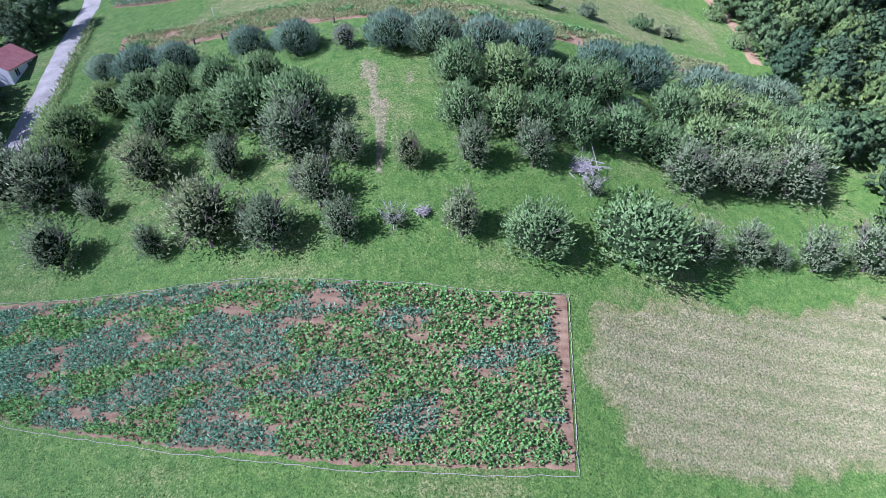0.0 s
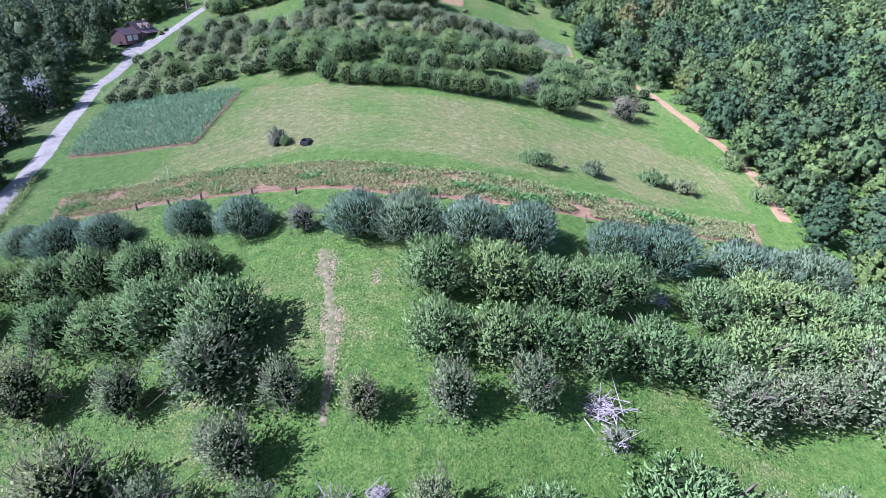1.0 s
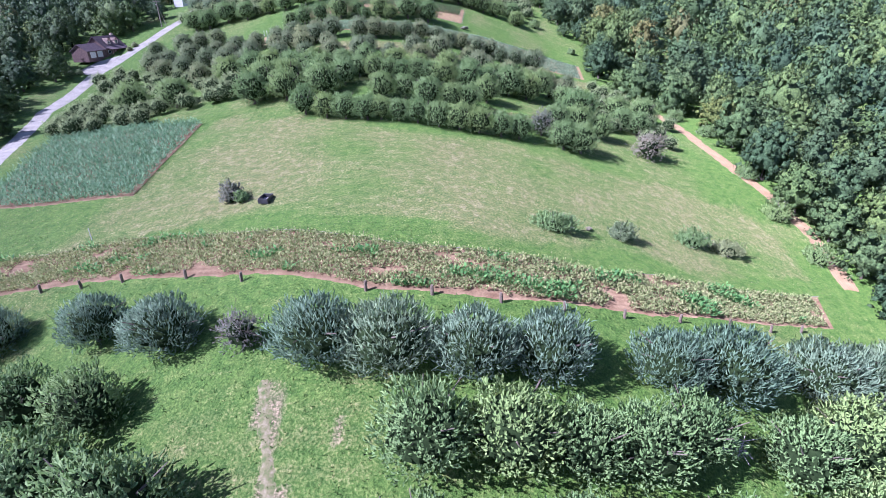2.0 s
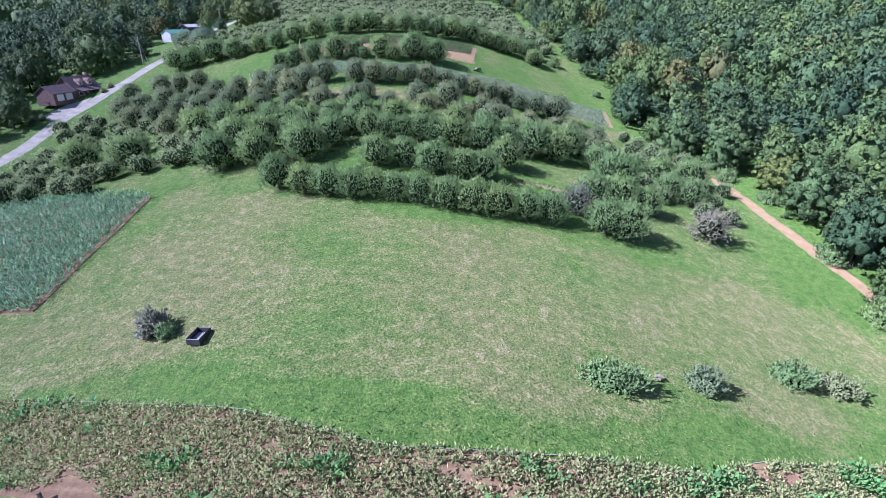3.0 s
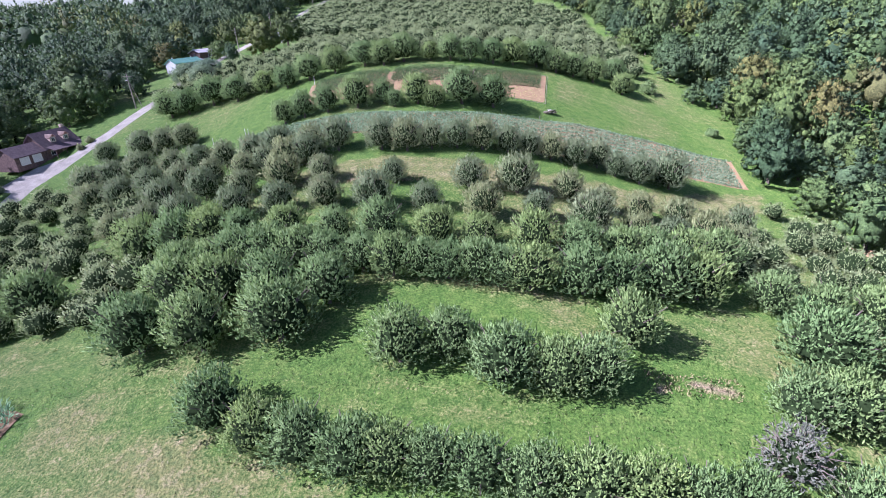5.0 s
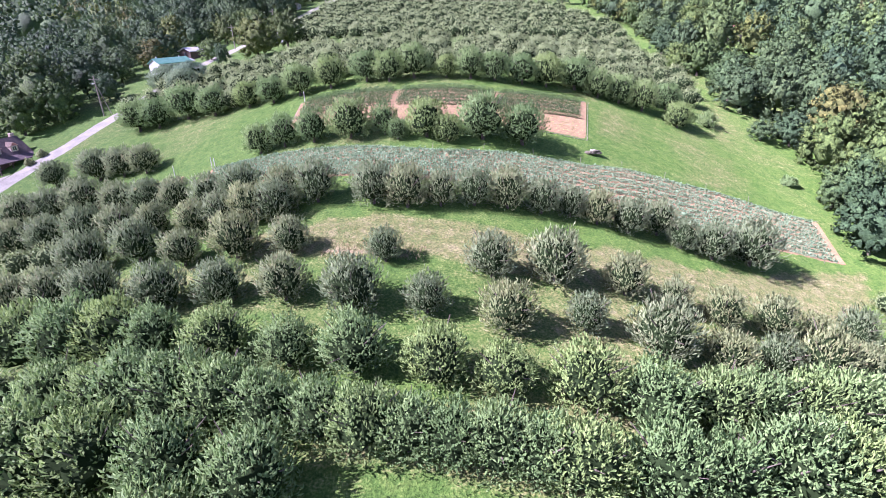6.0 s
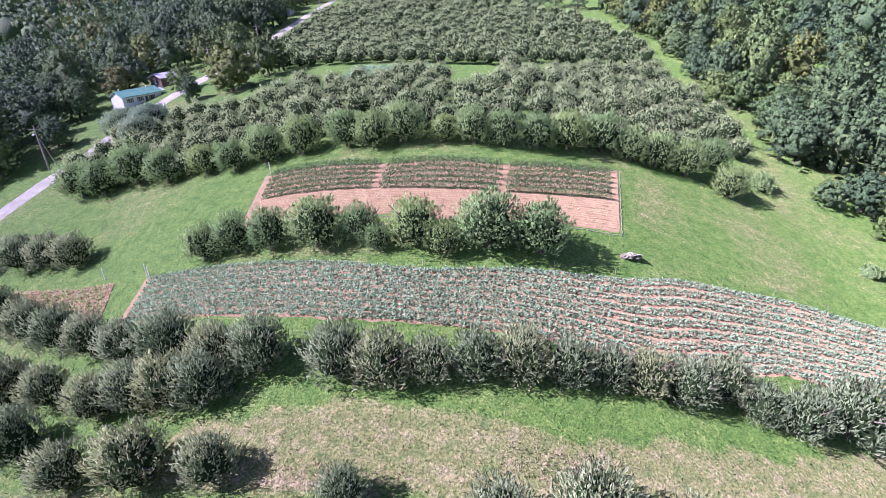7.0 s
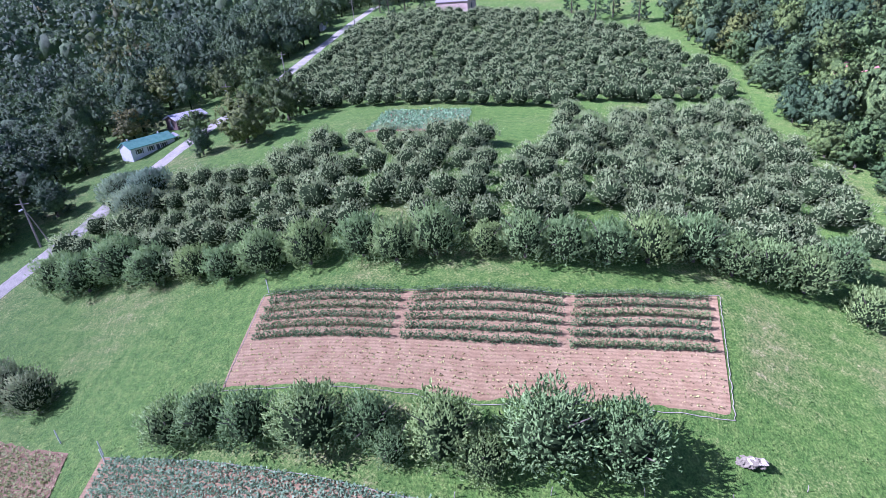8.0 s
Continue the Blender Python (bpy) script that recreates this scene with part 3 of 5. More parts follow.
orchard_row('apple', [(-38.2, 66.6, 3.1), (-31.8, 64.9, 3.1), (-25.2, 64.5, 3.8), (-17.9, 62.5, 4.0), (2.6, 60.2, 2.8), (8.1, 60.4, 2.9), (12.5, 61.6, 2.7), (17.4, 61.5, 2.8), (24.2, 63.3, 3.4), (29.8, 63.4, 2.7), (36.7, 67.4, 3.6), (42.1, 68.6, 3.5), (48.4, 70.6, 3.8), (54.9, 72.6, 4.1)])
orchard_row('old', [(-37.5, 59.0, 3.9), (-26.5, 57.2, 2.8), (-17.6, 56.8, 3.5), (-10.8, 55.4, 2.6), (-3.8, 54.4, 2.7), (3.8, 54.9, 2.6), (11.0, 56.4, 3.1), (-16.7, 52.6, 1.9), (32.0, 59.9, 4.2), (38.9, 62.5, 3.9), (43.6, 63.8, 3.5), (50.4, 65.9, 3.4)])
orchard_row('old', [(-44.5, 55.8, 2.7), (-52.3, 59.0, 3.6), (-57.4, 60.3, 4.0)])
orchard_row('old', [(-47.4, 49.8, 4.2), (-34.3, 48.6, 2.5), (-27.1, 48.6, 3.5), (-19.2, 46.5, 2.7), (-14.2, 50.6, 3.1), (-10.9, 46.2, 2.8), (2.0, 46.6, 3.2), (31.0, 49.9, 2.9), (38.3, 52.0, 3.1), (43.2, 52.6, 1.9), (48.9, 53.6, 3.5), (57.5, 55.4, 4.0)])
orchard_row('apple', [(10.3, 45.9, 3.0), (22.9, 48.1, 4.7)])
orchard_row('thin', [(-5.4, 47.2, 1.8), (18.2, 54.6, 2.6)])
orchard_row('grey', [(-82.0, 206.6, 3.0), (-73.4, 207.0, 3.4), (-67.9, 206.2, 3.3), (-62.5, 205.0, 2.8)])
orchard_row('apple', [(-20.6, 133.8, 2.3), (-16.5, 132.0, 2.0), (-13.1, 131.2, 2.1), (-9.3, 130.5, 2.0), (-7.0, 130.6, 1.9), (-4.0, 130.4, 1.9), (-0.8, 130.1, 2.0), (2.8, 129.7, 2.2), (6.3, 129.7, 2.1), (9.6, 129.8, 2.1), (13.4, 130.2, 2.1), (16.7, 131.0, 2.1), (24.7, 132.3, 2.6), (27.9, 132.7, 2.7)])
orchard_row('pale', [(21.2, 135.5, 2.8), (42.6, 139.3, 4.9)])
orchard_row('apple', [(-32.5, 142.6, 3.0), (-26.1, 142.2, 2.7), (-19.0, 143.0, 3.0), (-7.7, 140.6, 2.5), (-3.6, 141.8, 2.2), (0.8, 139.6, 2.3), (5.0, 139.6, 2.3), (8.0, 140.4, 2.2), (12.0, 146.5, 2.6), (30.6, 149.8, 3.3)])
orchard_row('apple', [(24.9, 141.6, 2.2), (29.0, 142.3, 2.4), (33.8, 142.8, 2.4), (41.1, 152.8, 2.2), (44.3, 151.7, 2.4), (29.6, 158.6, 2.3), (35.1, 158.3, 2.4), (41.4, 159.5, 2.5), (-63.5, 155.8, 3.5), (-52.1, 151.8, 3.1), (48.7, 162.2, 2.9)])
orchard_row('apple', [(-30.9, 148.2, 3.1), (-26.9, 148.3, 2.9), (-21.6, 148.3, 2.6), (-15.8, 147.7, 2.6)])
orchard_row('apple', [(-33.9, 153.7, 2.3), (-29.9, 153.4, 2.2), (-27.0, 153.5, 2.6), (-23.9, 153.5, 2.5), (-20.4, 153.3, 2.3), (-17.0, 152.8, 2.2), (-13.5, 152.7, 2.1), (-10.3, 152.2, 2.3), (-7.5, 152.4, 2.0), (-4.7, 152.3, 2.0), (-1.9, 152.5, 2.2), (0.9, 152.3, 2.2), (3.4, 152.2, 2.3), (8.7, 152.9, 2.6), (12.3, 153.7, 2.5), (17.3, 155.8, 3.0), (21.4, 157.3, 3.0)])
orchard_row('apple', [(-42.7, 159.8, 3.1), (-37.2, 159.5, 2.9), (-33.5, 159.7, 2.5), (-29.5, 159.3, 2.3), (-23.9, 159.0, 2.2), (-17.9, 158.5, 2.1), (-12.7, 158.4, 2.3), (-6.6, 158.5, 2.2), (-1.6, 158.6, 2.1), (4.2, 159.2, 2.4), (9.1, 158.8, 2.3), (13.9, 160.4, 2.4), (17.5, 161.9, 2.3), (21.3, 163.0, 2.4), (25.0, 164.3, 2.6)])
orchard_row('grey', [(-53.9, 169.2, 2.7), (-47.7, 168.2, 2.9), (-41.8, 167.4, 2.6), (-33.2, 165.5, 2.5), (-27.4, 166.0, 2.3), (-21.3, 166.0, 2.6), (-14.9, 165.2, 2.7), (-8.5, 165.9, 2.0), (-1.6, 165.5, 2.5), (5.1, 167.7, 2.0), (11.6, 167.3, 3.1), (17.2, 167.8, 2.2), (22.1, 169.9, 2.1), (27.3, 171.8, 2.9), (31.9, 173.3, 2.4)])
orchard_row('grey', [(-49.0, 174.7, 3.1), (-42.9, 175.6, 2.9), (-35.3, 172.7, 2.3), (-29.3, 172.9, 2.5), (-23.6, 173.3, 2.3), (-13.6, 172.3, 1.8), (-3.4, 172.5, 2.5), (2.7, 174.2, 2.9), (9.6, 175.4, 2.5), (14.2, 175.1, 2.1), (19.3, 175.7, 2.2), (25.1, 177.7, 2.4), (30.0, 179.1, 1.8), (34.9, 180.7, 2.5)])
orchard_row('grey', [(-70.8, 186.4, 3.6), (-64.9, 185.9, 3.4), (-58.0, 185.1, 3.0), (-50.3, 182.2, 2.7), (-44.3, 180.8, 2.5), (-37.6, 178.8, 2.3), (-34.4, 179.6, 2.4), (-31.0, 179.8, 2.5), (-27.9, 179.8, 2.5)])
orchard_row('grey', [(-38.9, 184.9, 2.7), (-34.0, 184.4, 2.9), (-28.2, 182.9, 2.8), (-24.1, 183.0, 2.7), (-17.4, 182.9, 2.6), (-13.5, 182.8, 2.5), (-9.8, 183.7, 2.4), (-6.1, 185.0, 2.4), (-2.3, 186.0, 2.6), (1.6, 186.8, 2.5), (5.0, 187.8, 2.1), (-77.3, 194.2, 3.4), (-73.1, 195.5, 3.3), (-67.0, 195.8, 3.2), (-57.8, 191.9, 2.9), (-51.1, 189.3, 2.7), (-45.1, 187.0, 2.5)])
orchard_row('grey', [(8.3, 188.3, 2.4), (12.1, 189.0, 2.5), (15.9, 191.0, 2.6), (18.7, 189.8, 2.2), (22.5, 189.9, 2.7), (27.8, 192.2, 3.3)])
orchard_row('apple', [(-38.8, 199.5, 2.2), (-35.1, 199.9, 2.2), (-30.4, 199.5, 2.2), (-24.9, 199.5, 2.7), (-20.2, 200.5, 2.1), (-18.0, 199.1, 1.4), (-14.1, 200.3, 2.7), (-11.0, 199.4, 1.9), (-6.4, 201.7, 3.4), (-0.8, 202.8, 2.6)])
orchard_row('apple', [(-76.3, 223.7, 3.0), (-71.5, 223.1, 2.9), (-65.7, 224.3, 3.2), (-58.7, 222.4, 2.6), (-51.3, 221.8, 2.4), (-45.7, 220.5, 2.2), (-40.7, 221.0, 2.5), (-34.9, 221.5, 2.7), (-28.4, 222.3, 2.6), (-24.0, 221.1, 2.5), (-19.9, 222.7, 2.8), (-14.3, 223.4, 1.9), (-10.1, 223.8, 2.5), (-5.9, 224.5, 2.5), (-1.1, 225.7, 2.6), (3.2, 227.7, 2.7), (8.4, 230.3, 2.8), (12.6, 230.0, 2.5), (16.6, 231.3, 2.6), (21.0, 231.8, 2.7), (27.2, 229.9, 2.4), (26.7, 237.6, 2.6)])


# Rows that follow the contour, filled in where the orchard goes on
CONTOUR = [(-100, 6), (-80, 2), (-45, -1), (-20, 0), (0, 4), (20, 9), (40, 14), (60, 20)]


def fill_rows(poly, spacing, gap, size, rng):
    """Places along contour rows inside a stretch of the plan, clear of the trees already planted."""
    xs, ys = zip(*poly)
    found = []
    for y0 in np.arange(min(ys) - 20, max(ys) + 10, spacing):
        shift = rng.uniform(0, gap)
        for x in np.arange(min(xs) - shift, max(xs), gap):
            px, py = x + rng.normal(0, 0.5), y0 + np.interp(x, *zip(*CONTOUR)) + rng.normal(0, 0.4)
            r = size * rng.uniform(0.82, 1.15)
            if inside(px, py, poly) and all((px - a) ** 2 + (py - b) ** 2 > (0.66 * (r + c)) ** 2 for a, b, c in PLANTED) and rng.random() > 0.05:
                found.append((px, py, r))
    return found


rng = np.random.default_rng(5)
upper_rows = fill_rows([(-83, 226), (-84, 243), (-60, 250), (-57, 253), (-42, 259), (-20, 257), (-17, 246), (-10, 248), (-8, 276), (26, 293), (33, 270), (36, 252), (29, 235), (8, 229), (-20, 223), (-50, 221)], 5.5, 4.2, 2.75, rng)
side_rows = fill_rows([(-62, 158), (-42, 154), (-38, 165), (-50, 172), (-60, 183), (-72, 190), (-88, 196), (-93, 190), (-80, 168)], 5.6, 5.2, 2.5, rng)
side_rows += fill_rows([(-84, 160), (-76, 146), (-58, 141), (-40, 146), (-38, 154), (-62, 160), (-78, 170)], 5.6, 4.8, 2.7, rng)
side_rows += fill_rows([(33, 148), (50, 145), (55, 152), (55.5, 168), (52, 186), (46, 192), (38, 186), (33, 176), (26, 166)], 5.6, 5.4, 2.3, rng)


# ---- woods and the far orchard, in one mesh each ----
def scatter(places, models, mat, name, label, category):
    """Many trees in one mesh: places are x, y, radius, height factor, tone."""
    verts, faces, tones, outs, stem_or_shade, base = [], [], [], [], [], 0
    rng = np.random.default_rng(len(places))
    for i, (x, y, r, tall, tone) in enumerate(places):
        v, f, o, inner = models[i % len(models)]
        stem_or_shade.append(inner)
        a = rng.uniform(0, 6.28)
        c, s = math.cos(a), math.sin(a)
        q = np.stack([(v[:, 0] * c - v[:, 1] * s) * r + x, (v[:, 0] * s + v[:, 1] * c) * r + y, v[:, 2] * r * tall + float(height(x, y))], 1)
        verts.append(q)
        outs.append(np.stack([o[:, 0] * c - o[:, 1] * s, o[:, 0] * s + o[:, 1] * c, o[:, 2]], 1))
        faces.append(f + base)
        tones.append(np.full(len(v), tone, np.float32))
        base += len(v)
    me = mesh_from(name, np.concatenate(verts), np.concatenate(faces), mat, out=np.concatenate(outs), stem_or_shade=np.concatenate(stem_or_shade))
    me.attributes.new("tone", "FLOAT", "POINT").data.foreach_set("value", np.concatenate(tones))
    return tagged(new(name, me), label, category, kind="stuff")


def ball(k):
    """Points and quads of a cube blown up to a unit sphere, k cells along an edge."""
    spots, faces = {}, []

    def corner(q):
        return spots.setdefault(tuple(q), len(spots))
    for axis in range(3):
        for side in (0, k):
            for i in range(k):
                for j in range(k):
                    ring = [(i, j), (i + 1, j), (i + 1, j + 1), (i, j + 1)]
                    faces.append([corner(np.insert(c, axis, side)) for c in (ring if side else ring[::-1])])
    v = np.array(list(spots), float) / k * 2 - 1
    return v / np.linalg.norm(v, axis=1, keepdims=True), np.array(faces)


def wood_model(seed, lumps, n, length, width, core=3):
    """A broad crown of unit radius that reaches almost to the ground: an inner mass, many lumps of foliage on it, and leaves that stand off them."""
    rng = np.random.default_rng(seed)
    shape, centre = np.array([1, 1, 1.15]), np.array([0, 0, 1.0])
    unit, quads = ball(core)
    inner = unit * (0.52 * np.clip(1 + 0.62 * swelling(unit, seed * 3.1, True), 0.4, 1.0))[:, None] * shape + centre
    pieces, outs = [(inner, quads)], [unit]
    d, p = crown_points(lumps, rng, seed * 3.1, 0.62, 0.72, True)
    unit, quads = ball(1)
    for way, q in zip(d, p):
        r = rng.uniform(0.09, 0.16)
        spin = Euler(rng.uniform(0, 6.28, 3)).to_matrix()
        u = unit @ np.array(spin)
        pieces.append((u * (r * rng.uniform(0.7, 1.3, (len(u), 1))) + q * shape * 0.86 + centre, quads))
        outs.append(u * 0.9 + way * 0.6 + np.array([0, 0, 0.1]))
    which = rng.integers(0, lumps, n)
    way = d[which] + rng.normal(0, 0.5, (n, 3))
    way /= np.linalg.norm(way, axis=1, keepdims=True) + 1e-9
    spot = p[which] * shape * 0.86 + centre + way * rng.uniform(0.08, 0.24, (n, 1))
    v, f = leaves(spot, way * 0.6 + np.array([0, 0, 0.3]), length, width, rng, 1, 0.7, way)
    pieces.append((v, f))
    outs.append(np.repeat(way + 0.4 * d[which] + rng.normal(0, 0.3, (n, 3)), 4, 0))
    stem = tube([(0, 0, -0.3), (0, 0, 0.9)], (0.07, 0.05), 4)
    pieces.append(stem)
    outs.append(np.tile([0.0, -1.0, 0.3], (len(stem[0]), 1)))
    v, f = joined(pieces)
    o = np.concatenate(outs)
    return v, f, o / (np.linalg.norm(o, axis=1, keepdims=True) + 1e-9), np.arange(len(f)) >= len(f) - len(stem[1])


def row_model(seed, n, long, count, leaf, wide, core=0.66, cells=10):
    """An orchard tree of unit radius in the same manner as the single ones."""
    rng = np.random.default_rng(seed)
    d, p = crown_points(n, rng, seed * 3.1, 0.5, 0.72)
    shape, centre = np.array([1, 1, 1.05]), np.array([0, 0, 0.9])
    # the core's faces take the near-black that stands for inner shade
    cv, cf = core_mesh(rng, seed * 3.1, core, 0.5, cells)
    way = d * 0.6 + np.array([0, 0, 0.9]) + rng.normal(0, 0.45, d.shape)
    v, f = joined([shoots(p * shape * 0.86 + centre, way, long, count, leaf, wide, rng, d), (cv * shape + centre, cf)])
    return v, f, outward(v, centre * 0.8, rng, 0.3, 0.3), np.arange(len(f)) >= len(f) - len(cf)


near_models = [wood_model(k, 72, 760, 0.115, 0.046) for k in range(5)]
middle_models = [wood_model(k + 30, 44, 420, 0.135, 0.056, 2) for k in range(4)]
far_models = [wood_model(k + 20, 34, 230, 0.155, 0.07, 2) for k in range(4)]
farthest_models = [wood_model(k + 90, 20, 60, 0.2, 0.1, 2) for k in range(3)]
orchard_models = [row_model(k + 40, 140, 0.22, 0, 0.12, 0.038) for k in range(5)]


def road_x(y):
    return np.interp(y, [q[1] for q in ROAD], [q[0] for q in ROAD])


WOOD_EDGE = [(20, 62), (52, 60), (60, 59), (80, 61), (100, 62), (113, 66), (142, 66), (165, 62), (185, 54.5), (200, 50.5), (217, 48.5), (245, 44.5), (272, 38), (302, 34), (340, 26), (365, 22), (390, 25), (440, 60)]


def edge_x(y):
    return np.interp(y, [q[0] for q in WOOD_EDGE], [q[1] for q in WOOD_EDGE])


YARDS = [[(-109.5, 200), (-92, 198), (-88, 232), (-97, 232), (-108.5, 222)], [(-96, 238), (-84, 238), (-84, 300), (-100, 300), (-108, 288), (-106, 261), (-98, 253)], [(-82, 84), (-68, 84), (-68, 98), (-82, 98)], [(52, 296), (72, 296), (74, 330), (56, 330)],
         [(-110, 384), (-60, 384), (0, 372), (30, 372), (30, 430), (-110, 430)], [(-410, 548), (-366, 552), (-372, 612), (-405, 622)]]


def wood_places(rng):
    """Trees of the woods: close ones near the clearing, larger and wider apart further off."""
    close, distant, edge = [], [], []
    for step, near in ((8.4, True), (11.5, False), (24.0, False)):
        reach, top = (860, 1050) if step > 20 else (360, 640)
        for x in np.arange(-reach, reach, step):
            for y in np.arange(14, top, step):
                px, py = x + rng.uniform(-0.42, 0.42) * step, y + rng.uniform(-0.42, 0.42) * step
                left, right = road_x(py) - (5.0 if py < 190 else 9.0 if 225 < py < 262 else 7.0) - px, px - edge_x(py) + 0.5
                depth = max(left, right) if py < 430 else max(left, right, py - 428)
                if (step > 20) != (math.hypot(px, py - 100) > 400):
                    continue
                if depth < 0 or py < min(abs(px) * 1.3 - 45, abs(px) * (0.85 if px < 0 else 1.1) + 20) or (depth < 60) != near and step < 20 or any(inside(px, py, q) for q in YARDS):
                    continue
                r = rng.uniform(3.8, 6.0) if near else rng.uniform(5.4, 7.6) * (1.9 if step > 20 else 1)
                # woods left of the lane keep to low tones, haze-blue by colour
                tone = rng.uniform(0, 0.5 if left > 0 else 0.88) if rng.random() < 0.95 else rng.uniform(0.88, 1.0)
                if near and depth < 9 and 60 < py < 330:
                    edge.append((px, py, r * 0.85, tone))
                else:
                    (close if near else distant).append((px, py, r, rng.uniform(0.75, 1.3), tone))
    return close, distant, edge


close, distant, edge = wood_places(np.random.default_rng(8))
front = [q for q in close if max(road_x(q[1]) - 9 - q[0], q[0] - edge_x(q[1]) - 3) < 26]
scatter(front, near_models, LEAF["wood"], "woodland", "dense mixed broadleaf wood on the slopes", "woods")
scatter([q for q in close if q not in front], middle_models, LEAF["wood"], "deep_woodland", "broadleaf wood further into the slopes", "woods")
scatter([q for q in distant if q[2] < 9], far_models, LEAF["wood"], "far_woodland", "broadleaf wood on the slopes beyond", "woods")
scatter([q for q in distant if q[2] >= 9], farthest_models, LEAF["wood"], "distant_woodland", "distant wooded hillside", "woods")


def wood_trees(places):
    """The trees along the edge of the wood, one by one."""
    models = []
    for k in range(5):
        v, f, o, inner = wood_model(k + 60, 110, 1500, 0.09, 0.036)
        me = mesh_from("wood_crown", v, f, LEAF["wood"], out=o, stem_or_shade=inner)
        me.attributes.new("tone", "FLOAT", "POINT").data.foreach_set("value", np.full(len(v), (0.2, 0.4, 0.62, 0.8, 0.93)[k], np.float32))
        models.append(me)
    v, f = tube([(0, 0, -0.3), (0.02, 0, 0.5), (0, 0.03, 1.2)], (0.08, 0.06, 0.03), 7)
    stem = mesh_from("wood_trunk", v, f, MAT_BARK)
    for i, (x, y, r, tone) in enumerate(places):
        root = tagged(new("woodland_tree"), "broadleaf tree at the edge of the wood", "tree", "trees along the wood")
        part("trunk", stem, root)
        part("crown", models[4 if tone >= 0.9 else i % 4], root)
        root.matrix_basis = Matrix.Translation(at(x, y, -0.16 * r)) @ Matrix.Rotation(x * 7 + y, 4, "Z") @ Matrix.Diagonal((r, r, r * (0.9 + 0.35 * ((i * 7) % 5) / 5), 1))


wood_trees(edge)
wood_trees([(-69.9, 266, 5.8, 0.95), (-66, 277, 5.0, 0.95), (-81, 292, 4.0, 0), (-88, 274, 3.0, 0), (-78, 262, 2.4, 0), (45, 237.6, 2.4, 0), (49.7, 217.6, 2.6, 0)])
far_rows = fill_rows([(-66, 282), (-80, 311), (-88, 380), (-68, 396), (-25, 383), (0, 364), (16, 347), (27, 318), (30, 298), (-8, 285), (-24, 283), (-50, 282)], 5.4, 4.0, 2.7, np.random.default_rng(3))
row_models = [row_model(k + 80, 460, 0.18, 0, 0.08, 0.023) for k in range(5)]
scatter([(x, y, r, 0.74, 0) for x, y, r in upper_rows], row_models, LEAF["upper"], "upper_orchard", "close rows of apple trees above the plots", "orchard")
scatter([(x, y, r, 0.74, 0) for x, y, r in side_rows], row_models, LEAF["upper"], "side_orchard", "close rows of fruit trees beside the lane", "orchard")
scatter([(x, y, r, 0.72, 0) for x, y, r in far_rows], orchard_models, LEAF["upper"], "far_orchard", "rows of fruit trees on the upper slope", "orchard")


# ---- crops ----
def clumps(name, centres, size, count, mat, rng, label, category="plants", leaf=(0.4, 0.14), up=0.7, own=0.45):
    """Low plants in one mesh: a tuft of leaves at each x, y, scale."""
    p = np.repeat(np.asarray(centres, float), count, 0)
    a = rng.uniform(0, 6.283, len(p))
    d = np.stack([np.cos(a), np.sin(a), rng.uniform(up * 0.4, up * 1.6, len(p))], 1)
    spot = np.stack([p[:, 0], p[:, 1], height(p[:, 0], p[:, 1]) + 0.03], 1) + d * (size * p[:, 2] * rng.uniform(0.05, 0.55, len(p)))[:, None]
    v, f = leaves(spot, d, leaf[0], leaf[1], rng, 1, 0.25)
    me = mesh_from(name, v, f, mat, out=outward(v, np.array([0, 0, -1e5]), rng, 0.5, own))
    return tagged(new(name, me), label, category, kind="stuff")


def between(near, far, w, q):
    """The point at share w from the near to the far line of a plot, and share q along it."""
    def on(points):
        p = np.asarray(points, float)
        s = np.r_[0, np.cumsum(np.hypot(*np.diff(p, axis=0).T))]
        return np.stack([np.interp(q * s[-1], s, p[:, 0]), np.interp(q * s[-1], s, p[:, 1])], -1)
    return on(near) * (1 - w) + on(far) * w


def rows_of(near, far, shares, gap, rng, thin=0.0, wander=0.08):
    length = np.hypot(*np.diff(np.asarray(far, float), axis=0).T).sum()
    found = []
    for w in shares:
        q = np.arange(0.012, 0.988, gap / length)
        p = between(near, far, w, q) + rng.normal(0, wander, (len(q), 2))
        k = rng.random(len(q)) > thin
        found.append(np.concatenate([p[k], rng.uniform(0.75, 1.25, (k.sum(), 1))], 1))
    return np.concatenate(found)


rng = np.random.default_rng(11)
GARDEN = ([(-62, 36), (-43.6, 31.4), (-26.5, 27.5), (-10, 24.9), (3, 24.7), (11.8, 25.4)], [(-62, 47), (-39, 45.3), (-21.7, 43.8), (-9.4, 41.8), (3.8, 41.1), (13.3, 42.1)])
g = rows_of(*GARDEN, [c + d for c in np.linspace(0.065, 0.935, 15) for d in (-0.014, 0.014)], 0.32, rng, 0.06, 0.13)
thick = np.array([noise.noise(Vector((x * 0.20, y * 0.75, 3.0))) + 0.7 * noise.noise(Vector((x * 0.9, y * 1.1, 9.0))) for x, y, k in g])
bare_side = (g[:, 0] > 11.2) | ((g[:, 0] < -33) & (g[:, 1] > 44.2 - (g[:, 0] + 33) * 0.05))
g = g[(thick > -0.40) & ~bare_side]
tone = np.array([noise.noise(Vector((x * 0.12, y * 0.35, 21.0))) for x, y, k in g]) + np.where(g[:, 0] < -15, 0.16, -0.1)
clumps("squash_plants", g[tone <= 0.08], 0.75, 11, LEAF["crop"], rng, "sprawling deep-green squash vines on red soil", leaf=(0.34, 0.13), up=0.7)
